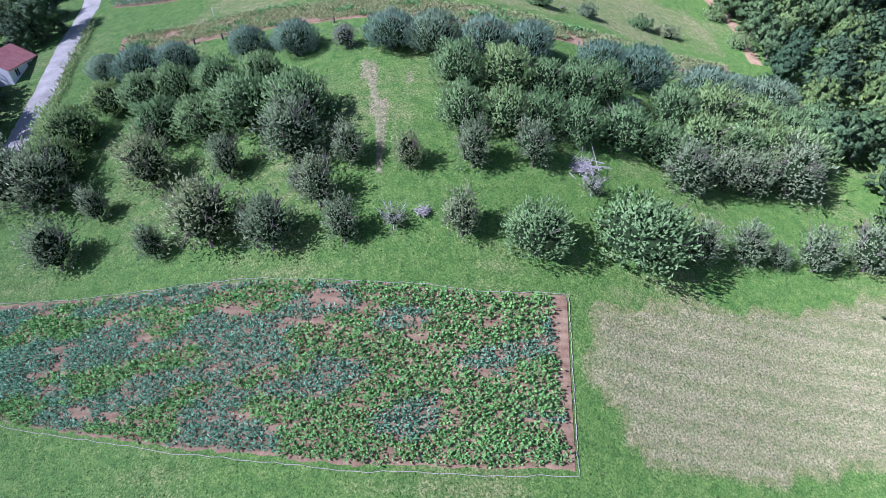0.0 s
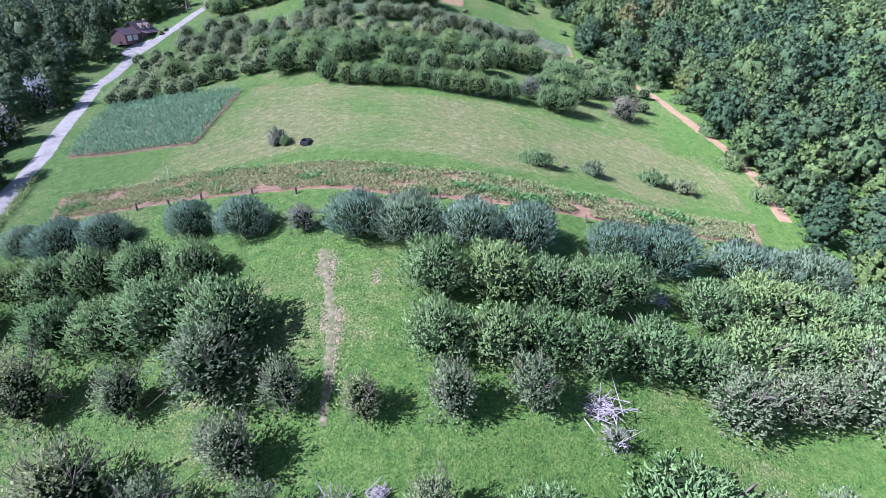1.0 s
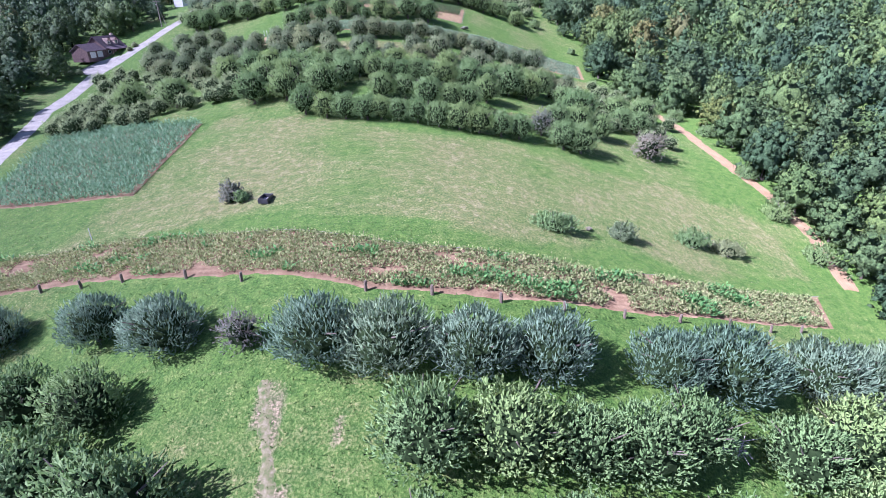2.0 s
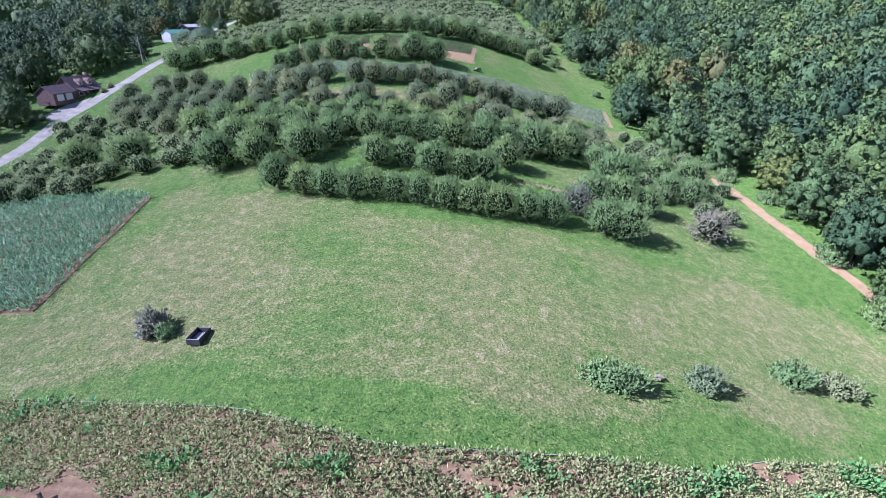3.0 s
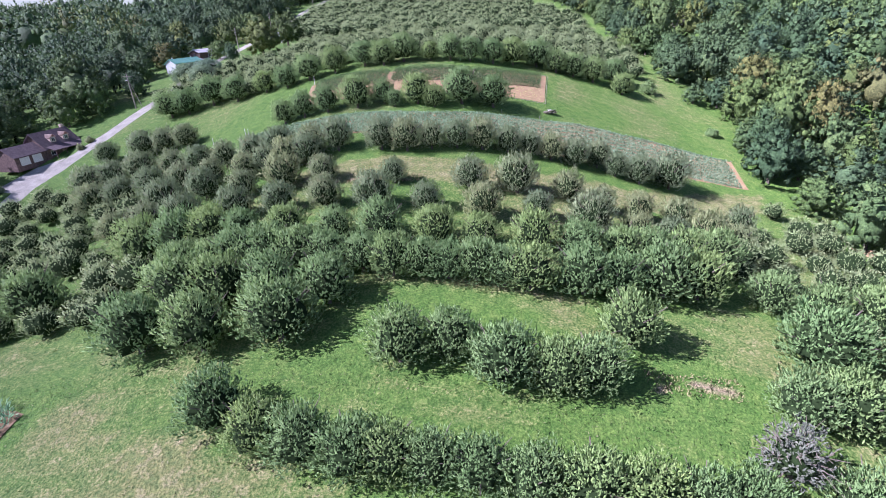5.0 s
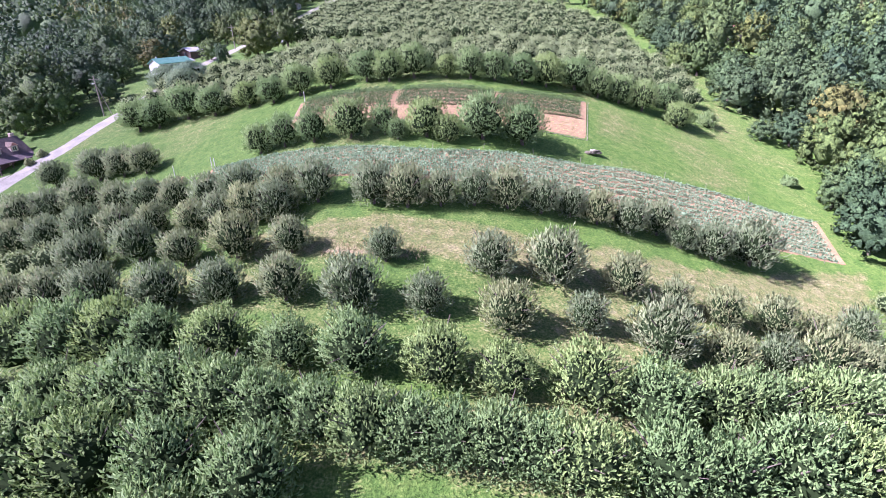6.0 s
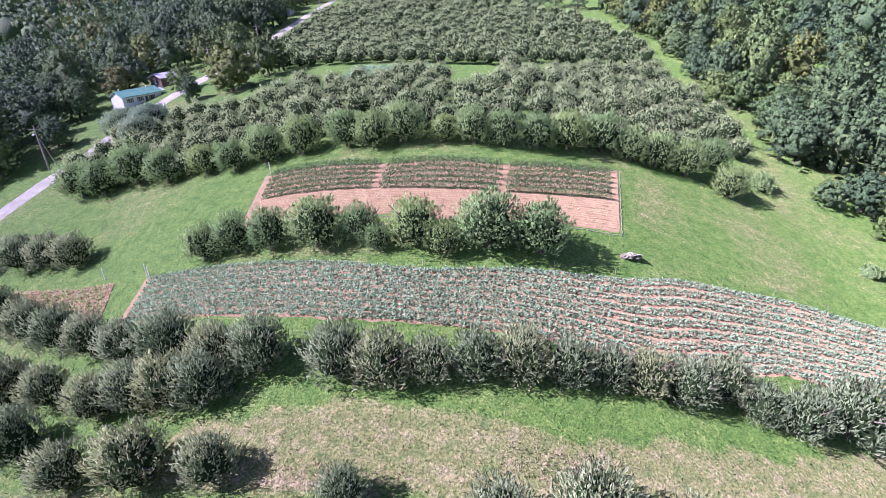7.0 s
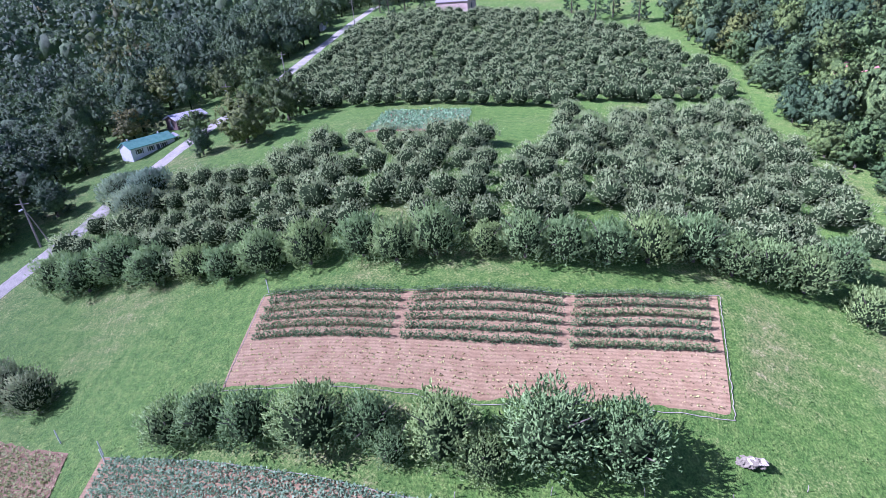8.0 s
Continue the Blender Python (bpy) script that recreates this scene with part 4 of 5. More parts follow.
clumps("kale_plants", g[tone > 0.08], 0.65, 11, LEAF["cabbage"], rng, "bluish brassica plants on red soil", leaf=(0.34, 0.10), up=0.9)
STRIP = ([(-56, 92), (-36, 91), (-23.5, 88), (-15, 86.5), (-3.7, 82.9), (9, 83), (27, 88), (34, 91.5), (55.6, 99.4)], [(-58, 98.9), (-35.3, 98.9), (-19.2, 95.7), (-12.8, 94.6), (-1.4, 91.1), (8.8, 91.9), (23, 94.1), (27.9, 97), (57.8, 107.1)])
g = rows_of(*STRIP, np.linspace(0.12, 0.93, 14), 0.36, rng, 0.08, 0.1)
thick = np.array([noise.noise(Vector((x * 0.16, y * 0.4, 5.0))) + 0.4 * noise.noise(Vector((x * 0.9, y * 0.9, 1.0))) for x, y, k in g])
keep = thick > np.where(g[:, 0] < -30, -0.28, -0.45)
clumps("strip_weeds", g[keep], 0.6, 16, LEAF["weed"], rng, "rows of fading yellow-green vegetable plants", leaf=(0.30, 0.075), up=1.0)
clumps("strip_vegetables", g[thick > 0.33], 1.0, 10, LEAF["crop"], rng, "scattered lush vegetable plants", leaf=(0.42, 0.13), up=0.9)
MAIZE = ([(-66, 113), (-41, 111)], [(-76, 149.5), (-40.5, 137)])
clumps("maize_plants", rows_of(*MAIZE, np.linspace(0.03, 0.97, 27), 0.42, rng, 0.05, 0.06), 1.3, 13, LEAF["corn"], rng, "dense rows of blue-green young maize", leaf=(0.62, 0.065), up=1.2, own=0.6)
CABBAGE = ([(-45, 190.5), (-19.2, 188.6), (-2.2, 190.4), (11.5, 191), (24, 197), (44.5, 201)], [(-46.5, 198.5), (-17, 196.6), (-11.7, 197), (8, 203), (14, 206), (29, 210.5), (45, 212)])
g = rows_of(*CABBAGE, [c + d for c in np.linspace(0.075, 0.925, 9) for d in (-0.021, 0.021)], 0.36, rng, 0.03, 0.05)
clumps("cabbage_plants", g, 0.38, 12, LEAF["pale_cabbage"], rng, "double rows of pale blue-green cabbages", leaf=(0.25, 0.09), up=0.9, own=0.55)
BED = ([(-37, 204.6), (-12.2, 205), (8.8, 210.5)], [(-39, 217), (-21, 217), (-5, 219.5), (10.2, 225.6)])
g = rows_of(*BED, np.linspace(0.06, 0.4, 8), 0.34, rng, 0.2, 0.04)
clumps("seedlings", g, 0.2, 3, LEAF["weed"], rng, "thin rows of pale seedlings on bare soil", leaf=(0.24, 0.07), up=0.4)
SIDE = ([(-66, 196.5), (-48.8, 192.5)], [(-72, 203), (-52, 199.6)])
g = rows_of(*SIDE, np.linspace(0.15, 0.85, 8), 0.4, rng, 0.15, 0.15)
clumps("side_plot_plants", g, 0.6, 9, LEAF["weed"], rng, "mixed fading vegetables on red soil", leaf=(0.3, 0.09))
UPPER = ([(-43.5, 263.5), (-24.5, 263)], [(-43.5, 278), (-26, 279.5)])
g = rows_of(*UPPER, np.linspace(0.08, 0.92, 18), 0.45, rng, 0.05, 0.12)
clumps("upper_plot_plants", g, 0.7, 7, LEAF["corn"], rng, "pale green vegetable plants in the upper plot", leaf=(0.45, 0.16))


y = np.arange(56, 106, 0.32)
verge = np.stack([road_x(y) + 3.1 + rng.normal(0, 0.35, len(y)), y, rng.uniform(0.6, 1.5, len(y))], 1)
clumps("verge_weeds", verge, 0.9, 12, LEAF["weed"], rng, "tall straggling weeds along the verge of the lane", leaf=(0.5, 0.09), up=1.4, own=0.6)


def bed_row(w, q0, q1, k):
    """One staked row of peppers, a low ragged hedge."""
    rng = np.random.default_rng(k)
    q = np.linspace(q0, q1, 80)
    p = between(*BED, w, q) + rng.normal(0, 0.05, (len(q), 2))
    c = np.repeat(p, 19, 0) + rng.normal(0, 1, (len(p) * 19, 2)) * np.array([0.16, 0.10])
    spot = np.stack([c[:, 0], c[:, 1], height(c[:, 0], c[:, 1]) + rng.uniform(0.05, 0.85, len(c))], 1)
    d = rng.normal(0, 0.7, (len(c), 3)) + np.array([0, 0, 0.7])
    d /= np.linalg.norm(d, axis=1, keepdims=True)
    me = mesh_from("pepper_row", *leaves(spot, d, 0.20, 0.075, rng, 1, 0.2), LEAF["pepper"])
    tagged(new("pepper_row", me), "staked row of dark-green pepper plants", "plants", "pepper rows", "stuff")


for i, w in enumerate((0.455, 0.553, 0.651, 0.749, 0.847, 0.945)):
    for j, (q0, q1) in enumerate(((0.03, 0.335), (0.36, 0.66), (0.685, 0.975))):
        bed_row(w, q0, q1, i * 3 + j)


# ---- fence posts, stakes and hoses ----
MAT_POST = plain("weathered_post", [(0.3, (0.225, 0.195, 0.165)), (0.7, (0.39, 0.352, 0.307))], 4.0)
MAT_STUMP = plain("brown_post_wood", [(0.3, (0.11, 0.085, 0.065)), (0.7, (0.23, 0.185, 0.14))], 4.0)
MAT_WHITE = plain("white_paint", [(0.3, (0.576, 0.576, 0.56)), (0.7, (0.656, 0.656, 0.64))], 1.5, 0.6, 0.1)


def stick(name, x, y, tall, wide, mat, label, group, lean=0.0):
    v, f = tube([(0, 0, -0.2), (0, 0, tall * 0.5), (lean * tall, 0, tall)], (wide, wide * 0.95, wide * 0.85), 6)
    me = mesh_from(name, *joined([(v, f), tube([(lean * tall, 0, tall), (lean * tall, 0, tall + 0.03)], (wide * 0.85, 0.005), 6)]), mat)
    ob = tagged(new(name, me), label, "post", group)
    ob.location = at(x, y)
    ob.rotation_euler = (0, 0, x * 3)
    return ob


for x, y in [(-41.6, 91), (-36.4, 90.4), (-31.2, 89.8), (-23.2, 88.1), (-16.5, 86), (-3.6, 82.9), (2.6, 82.8), (9.1, 83), (15.4, 84), (22.1, 85.9), (29.2, 88.5), (36.4, 91.3), (43.1, 93.8), (48.6, 96.1)]:
    stick("fence_post", x, y, 1.0, 0.17, MAT_STUMP, "short stout weathered fence post", "posts along the strip", 0.04)
for x, y in [(-54.4, 200.6), (-46.6, 198.7), (-41, 100.5), (-38.4, 217.2), (-45.6, 197.9)]:
    stick("tall_stake", x, y, 1.7, 0.06, MAT_WHITE, "tall thin white stake", "corner stakes")
for near, w in ((CABBAGE, 1.03), (CABBAGE, -0.03)):
    for q in np.arange(0.36, 1.0, 0.075):
        x, y = between(*near, w, np.array([q]))[0]
        stick("row_stake", x, y, 0.8, 0.03, MAT_POST, "thin leaning stake at the edge of the cabbages", "cabbage stakes", 0.15)


def hose(points, label):
    q = between(points, points, 0.0, np.linspace(0, 1, 60))
    rng = np.random.default_rng(int(abs(points[0][0])))
    q = q + rng.normal(0, 0.05, q.shape)
    v, f = tube([(x, y, float(height(x, y)) + 0.1) for x, y in q], [0.03] * len(q), 5)
    tagged(new("water_hose", mesh_from("water_hose", v, f, MAT_POST)), label, "hose", "hoses round the plots")


for line in (GARDEN[0], GARDEN[1], [GARDEN[0][-1], GARDEN[1][-1]], STRIP[1], CABBAGE[1], BED[0], [BED[0][-1], BED[1][-1]], [BED[0][0], BED[1][0]], BED[1]):
    hose([(x + 0.25, y - 0.2) for x, y in line], "pale watering line along the edge of a plot")


# ---- houses ----
MAT_ROOF_BROWN = plain("brown_shingles", [(0.3, (0.085, 0.062, 0.072)), (0.7, (0.15, 0.112, 0.125))], 1.2)
MAT_WALL_BROWN = plain("dark_timber", [(0.3, (0.10, 0.065, 0.06)), (0.7, (0.19, 0.13, 0.12))], 1.5)
MAT_TAN = plain("tan_siding", [(0.3, (0.44, 0.33, 0.29)), (0.7, (0.58, 0.46, 0.40))], 1.0)
MAT_TEAL = plain("teal_metal", [(0.3, (0.10, 0.27, 0.225)), (0.7, (0.17, 0.36, 0.30))], 0.8, 0.6)
MAT_SIDING = plain("white_siding", [(0.3, (0.561, 0.57, 0.578)), (0.7, (0.663, 0.671, 0.68))], 0.8, 0.6)
MAT_RED_ROOF = plain("red_metal_roof", [(0.3, (0.42, 0.16, 0.14)), (0.7, (0.58, 0.27, 0.24))], 0.8, 0.5)
MAT_PALE_ROOF = plain("pale_metal_roof", [(0.3, (0.413, 0.39, 0.435)), (0.7, (0.525, 0.503, 0.54))], 0.8, 0.5)
MAT_GREY_ROOF = plain("grey_shingles", [(0.3, (0.24, 0.22, 0.23)), (0.7, (0.36, 0.33, 0.35))], 1.2)
MAT_GLASS, _n, _l, _b = material("window_glass", 0.08)
_b.inputs["Base Color"].default_value, _b.inputs["Specular IOR Level"].default_value = (0.03, 0.035, 0.045, 1), 0.6
MAT_BLACK = plain("black_plastic", [(0.3, (0.025, 0.025, 0.03)), (0.7, (0.05, 0.05, 0.055))], 1.0, 0.4)
MAT_STONE = plain("pale_stone", [(0.3, (0.12, 0.108, 0.078)), (0.7, (0.25, 0.225, 0.165))], 5.0)
MAT_SHUTTER = plain("dark_shutter", [(0.3, (0.05, 0.06, 0.07)), (0.7, (0.09, 0.10, 0.11))], 2.0)


def box(x0, y0, z0, x1, y1, z1, soft=0.03):
    """A block with bevelled edges."""
    bm = bmesh.new()
    bmesh.ops.create_cube(bm, size=1)
    for v in bm.verts:
        v.co = Vector((x0 + (v.co.x + 0.5) * (x1 - x0), y0 + (v.co.y + 0.5) * (y1 - y0), z0 + (v.co.z + 0.5) * (z1 - z0)))
    if soft:
        bmesh.ops.bevel(bm, geom=list(bm.edges), offset=soft, segments=1, affect="EDGES")
    return bm


def put(name, bm, mat, parent, label=""):
    me = bpy.data.meshes.new(name)
    bm.to_mesh(me)
    bm.free()
    me.materials.append(mat)
    return part(name, me, parent, label)


def prism(x0, x1, y0, y1, z0, z1):
    """A gabled body, its ridge along y."""
    bm = bmesh.new()
    m = (x0 + x1) / 2
    a = [bm.verts.new(q) for q in ((x0, y0, z0), (x1, y0, z0), (m, y0, z1))]
    b = [bm.verts.new(q) for q in ((x0, y1, z0), (x1, y1, z0), (m, y1, z1))]
    for f in ((a[0], a[1], a[2]), (b[2], b[1], b[0]), (a[0], b[0], b[1], a[1]), (a[1], b[1], b[2], a[2]), (a[2], b[2], b[0], a[0])):
        bm.faces.new(f)
    return bm


def slope(x0, z0, x1, z1, y0, y1, thick=0.18):
    """One pitch of a roof, a slab from the eaves x0, z0 to the ridge x1, z1."""
    bm = bmesh.new()
    low = [bm.verts.new(q) for q in ((x0, y0, z0), (x1, y0, z1), (x1, y1, z1), (x0, y1, z0))]
    top = [bm.verts.new((v.co.x, v.co.y, v.co.z + thick)) for v in low]
    bm.faces.new(low[::-1])
    bm.faces.new(top)
    for i in range(4):
        bm.faces.new((low[i], low[(i + 1) % 4], top[(i + 1) % 4], top[i]))
    bmesh.ops.recalc_face_normals(bm, faces=bm.faces)
    return bm


def gabled(root, x0, x1, y0, y1, eaves, ridge, wall_mat, roof_mat, over=0.45):
    put("wall", box(x0, y0, -1.5, x1, y1, eaves), wall_mat, root)
    put("gable", prism(x0 + 0.02, x1 - 0.02, y0 + 0.01, y1 - 0.01, eaves - 0.01, ridge - 0.06), wall_mat, root)
    m, drop = (x0 + x1) / 2, over * (ridge - eaves) / ((x1 - x0) / 2)
    put("roof", slope(x0 - over, eaves - drop, m, ridge, y0 - over, y1 + over), roof_mat, root)
    put("roof", slope(x1 + over, eaves - drop, m, ridge, y0 - over, y1 + over), roof_mat, root)


def window(root, face, along, z, w, h, across_x=False, frame_mat=None):
    """A window in a wall at x = face (or y = face with across_x), its middle at along."""
    frame_mat = frame_mat or MAT_WHITE

    def bit(a0, b0, a1, b1, d0, d1):
        if across_x:
            return box(a0, min(face + d0, face + d1), b0, a1, max(face + d0, face + d1), b1, 0)
        return box(min(face + d0, face + d1), a0, b0, max(face + d0, face + d1), a1, b1, 0)
    pane = put("window", bit(along - w / 2, z, along + w / 2, z + h, 0.0, 0.04), MAT_GLASS, root)
    for a0, b0, a1, b1 in ((-w / 2 - 0.1, -0.1, w / 2 + 0.1, 0), (-w / 2 - 0.1, h, w / 2 + 0.1, h + 0.1), (-w / 2 - 0.1, 0, -w / 2, h), (w / 2, 0, w / 2 + 0.1, h), (-0.03, 0, 0.03, h)):
        put("frame", bit(along + a0, z + b0, along + a1, z + b1, 0.0, 0.07), frame_mat, pane)


def stand(root, x, y, turn, lift=0.0):
    root.matrix_basis = Matrix.Translation(at(x, y, lift)) @ Matrix.Rotation(radians(turn), 4, "Z")


def lane_house():
    root = tagged(new("house"), "brown-roofed house with dormers and garage wing", "house")
    gabled(root, -9, 0, 0, 12, 3.4, 7.6, MAT_WALL_BROWN, MAT_ROOF_BROWN, 0.7)
    gabled(root, -8, -0.6, -10, 0, 2.8, 5.2, MAT_WALL_BROWN, MAT_ROOF_BROWN, 0.5)
    put("porch_roof", slope(3.0, 2.5, -0.2, 3.5, 0.2, 12.2), MAT_ROOF_BROWN, root)
    for y in (0.6, 4.2, 7.8, 11.6):
        put("porch_post", box(2.6, y, -1.5, 2.8, y + 0.2, 2.55), MAT_WALL_BROWN, root)
    for y in (3.0, 7.6):
        dormer = put("dormer", box(-3.6, y, 4.2, -0.9, y + 2.0, 6.0), MAT_TAN, root, "tan dormer with small gable")
        for x0, z0, x1, z1 in ((0, 0, 1, 1), (2, 0, 1, 1)):
            bm = bmesh.new()
            q = [bm.verts.new(c) for c in ((-4.0, y - 0.2 + (x0 * 1.2), 5.9), (-0.6, y - 0.2 + (x0 * 1.2), 5.9), (-0.6, y + 1.0, 6.9), (-4.0, y + 1.0, 6.9))]
            bm.faces.new(q)
            bmesh.ops.solidify(bm, geom=bm.faces[:], thickness=0.12)
            put("dormer_roof", bm, MAT_TAN, dormer)
        window(root, -0.9, y + 1.0, 4.7, 1.0, 1.0)
    for y in (2.0, 9.5):
        window(root, 0.0, y, 0.9, 1.4, 1.3)
    put("door", box(-0.05, 5.2, 0.0, 0.08, 6.2, 2.05), MAT_TAN, root)
    for y in (-8.6, -4.6):
        put("garage_door", box(-0.62, y, 0.0, -0.5, y + 3.0, 2.3), MAT_WHITE, root, "white garage door")
    put("chimney", box(-5.5, 11.2, 5.5, -4.6, 12.3, 8.6), MAT_TAN, root)
    stand(root, -99.8, 211.0, -8, 0.3)
    root.matrix_basis = root.matrix_basis @ Matrix.Scale(0.72, 4)


def mobile_home():
    root = tagged(new("mobile_home"), "long white mobile home with teal metal roof", "house")
    gabled(root, -5, 0, 0, 12.5, 2.7, 4.1, MAT_SIDING, MAT_TEAL, 0.35)
    for y in (2.2, 5.4, 9.2):
        window(root, 0.0, y, 1.0, 1.2, 1.1)
        for k in (-1.0, 0.72):
            put("shutter", box(0.0, y + k, 0.95, 0.06, y + k + 0.28, 2.15, 0), MAT_SHUTTER, root)
    put("door", box(0.0, 7.0, 0.1, 0.07, 7.9, 2.1), MAT_SHUTTER, root)
    put("porch_roof", slope(-4.8, 2.6, -2.5, 3.3, 12.7, 14.4), MAT_PALE_ROOF, root)
    put("porch_roof", slope(-0.2, 2.6, -2.5, 3.3, 12.7, 14.4), MAT_PALE_ROOF, root)
    put("porch_floor", box(-4.6, 12.55, -1.0, -0.4, 14.2, 0.15), MAT_SIDING, root)
    for x in (-4.5, -0.6):
        put("porch_post", box(x, 14.0, 0.1, x + 0.12, 14.15, 2.65), MAT_SIDING, root)
    for y in (1.2, 9.8):
        put("roof_vent", box(-2.7, y, 4.1, -2.4, y + 0.3, 4.7), MAT_WHITE, root)
    stand(root, -97.0, 263.5, -17, 0.5)
    root.matrix_basis = root.matrix_basis @ Matrix.Scale(0.84, 4)


def small_building(name, label, x, y, turn, w, l, eaves, ridge, wall_mat, roof_mat, windows=1):
    root = tagged(new(name), label, "building")
    gabled(root, -w, 0, 0, l, eaves, ridge, wall_mat, roof_mat)
    for k in range(windows):
        window(root, 0.0, l * (k + 0.5) / windows, 0.9, 1.1, 1.1)
    put("door", box(-w * 0.6, -0.07, 0, -w * 0.6 + 0.9, 0.0, 2.05), MAT_SHUTTER, root)
    stand(root, x, y, turn)


lane_house()
mobile_home()
small_building("garage", "low garage with pale metal roof", -98.5, 281, -22, 5.0, 8, 2.4, 3.3, MAT_WALL_BROWN, MAT_PALE_ROOF)
small_building("cottage", "small house with red metal roof among trees", -73, 88, 5, 6, 8, 2.6, 4.6, MAT_SIDING, MAT_RED_ROOF, 2)
small_building("farmhouse", "red-roofed farmhouse hidden in the wood", 66, 314, 20, 7, 13, 3.2, 5.6, MAT_TAN, MAT_RED_ROOF, 3)
small_building("hill_house", "grey-roofed house above the orchard", -46, 404, 75, 8, 14, 3.0, 5.6, MAT_TAN, MAT_GREY_ROOF, 3)
small_building("white_shed", "small white shed beside the lane", -73.5, 291, 0, 3, 4, 2.2, 3.0, MAT_SIDING, MAT_PALE_ROOF, 1)
small_building("lane_shed", "white shed at the end of the lane", -106, 386, 10, 5, 7, 2.8, 4.2, MAT_SIDING, MAT_GREY_ROOF, 1)


# ---- poles, stones, trough and shrubs ----
def utility_pole(x, y, tall, lean):
    root = tagged(new("utility_pole"), "grey wooden utility pole beside the lane", "pole", "poles along the lane")
    me = mesh_from("pole", *tube([(0, 0, -0.5), (0, 0, tall * 0.5), (0, 0, tall)], (0.17, 0.15, 0.12), 8), MAT_POST)
    part("shaft", me, root)
    put("cross_arm", box(-1.1, -0.06, tall - 0.8, 1.1, 0.06, tall - 0.66), MAT_POST, root)
    put("lamp", box(-0.35, -0.9, tall - 1.7, -0.05, -0.1, tall - 1.5), MAT_WHITE, root, "pale street lamp head")
    if lean:
        part("brace", mesh_from("brace", *tube([(1.6, 0.6, -0.5), (0.2, 0.05, tall * 0.72)], (0.1, 0.08), 6), MAT_POST), root)
    stand(root, x, y, 20)


utility_pole(-92.6, 234.3, 8.5, True)
utility_pole(-86.5, 315, 8.0, False)
utility_pole(-89, 290, 7.0, False)
utility_pole(-94.5, 392, 9.0, False)


def stone_pile(x, y, spread, n, label):
    """A low heap: rough flattish stones, larger below, a pale slab and a few weathered boards on top."""
    root = tagged(new("stone_pile"), label, "stones")
    rng = np.random.default_rng(int(abs(x) * 10))
    for i in range(n):
        bm = bmesh.new()
        bmesh.ops.create_icosphere(bm, subdivisions=2, radius=1)
        size = rng.uniform(0.16, 0.34) * (1.2 if i < n // 2 else 0.8)
        flat, shift = rng.uniform(0.4, 0.7), Vector(rng.uniform(-9, 9, 3))
        for v in bm.verts:
            k = 1 + 0.7 * noise.noise(v.co * 1.1 + shift) + 0.25 * noise.noise(v.co * 3.5 + shift)
            v.co = Vector((v.co.x * size * k * 1.3, v.co.y * size * k, v.co.z * size * k * flat))
        ob = put("stone", bm, MAT_STONE, root)
        a, d = rng.uniform(0, 6.28), spread * math.sqrt(rng.uniform(0, 1)) * 0.75
        ob.location = (math.cos(a) * d, math.sin(a) * d * 0.6, max(0.05, 0.5 * (1 - d / spread)) + rng.uniform(-0.05, 0.08))
        ob.rotation_euler = (rng.uniform(-0.5, 0.5), rng.uniform(-0.5, 0.5), rng.uniform(0, 6))
    if n > 9:
        slab = put("slab", box(-0.32, -0.26, -0.05, 0.32, 0.26, 0.05), MAT_WHITE, root, "pale flat slab")
        slab.location, slab.rotation_euler = (-0.1, -0.25, 0.66), (0.35, 0.1, 0.5)
        for k in range(4):
            board = put("board", box(-0.6, -0.08, -0.02, 0.6, 0.08, 0.02, 0.01), MAT_POST, root, "weathered grey board")
            board.location, board.rotation_euler = (0.55 + 0.12 * k, -0.1, 0.5 + 0.03 * k), (0.1, 0.35, 1.2 + 0.12 * k)
    stand(root, x, y, 0, 0.05)


stone_pile(9.6, 206.8, 1.5, 40, "heap of rough stones with a pale slab and boards")
stone_pile(22.6, 104.2, 0.5, 3, "few pale stones in the meadow grass")


def trough():
    root = tagged(new("trough"), "black plastic trough lying in the meadow", "trough")
    for q in ((-0.75, -1.05, -0.1, 0.75, -0.97, 0.55), (-0.75, 0.97, -0.1, 0.75, 1.05, 0.55), (-0.75, -0.97, -0.1, -0.67, 0.97, 0.55), (0.67, -0.97, -0.1, 0.75, 0.97, 0.55)):
        put("side", box(*q), MAT_BLACK, root)
    put("bottom", box(-0.67, -0.97, -0.06, 0.67, 0.97, 0.06), MAT_GREY_ROOF, root)
    root.matrix_basis = Matrix.Translation(at(-19.0, 103.2, 0.12)) @ Matrix.Rotation(radians(-4), 4, "Z") @ Matrix.Diagonal((0.85, 1.0, 1, 1))


trough()


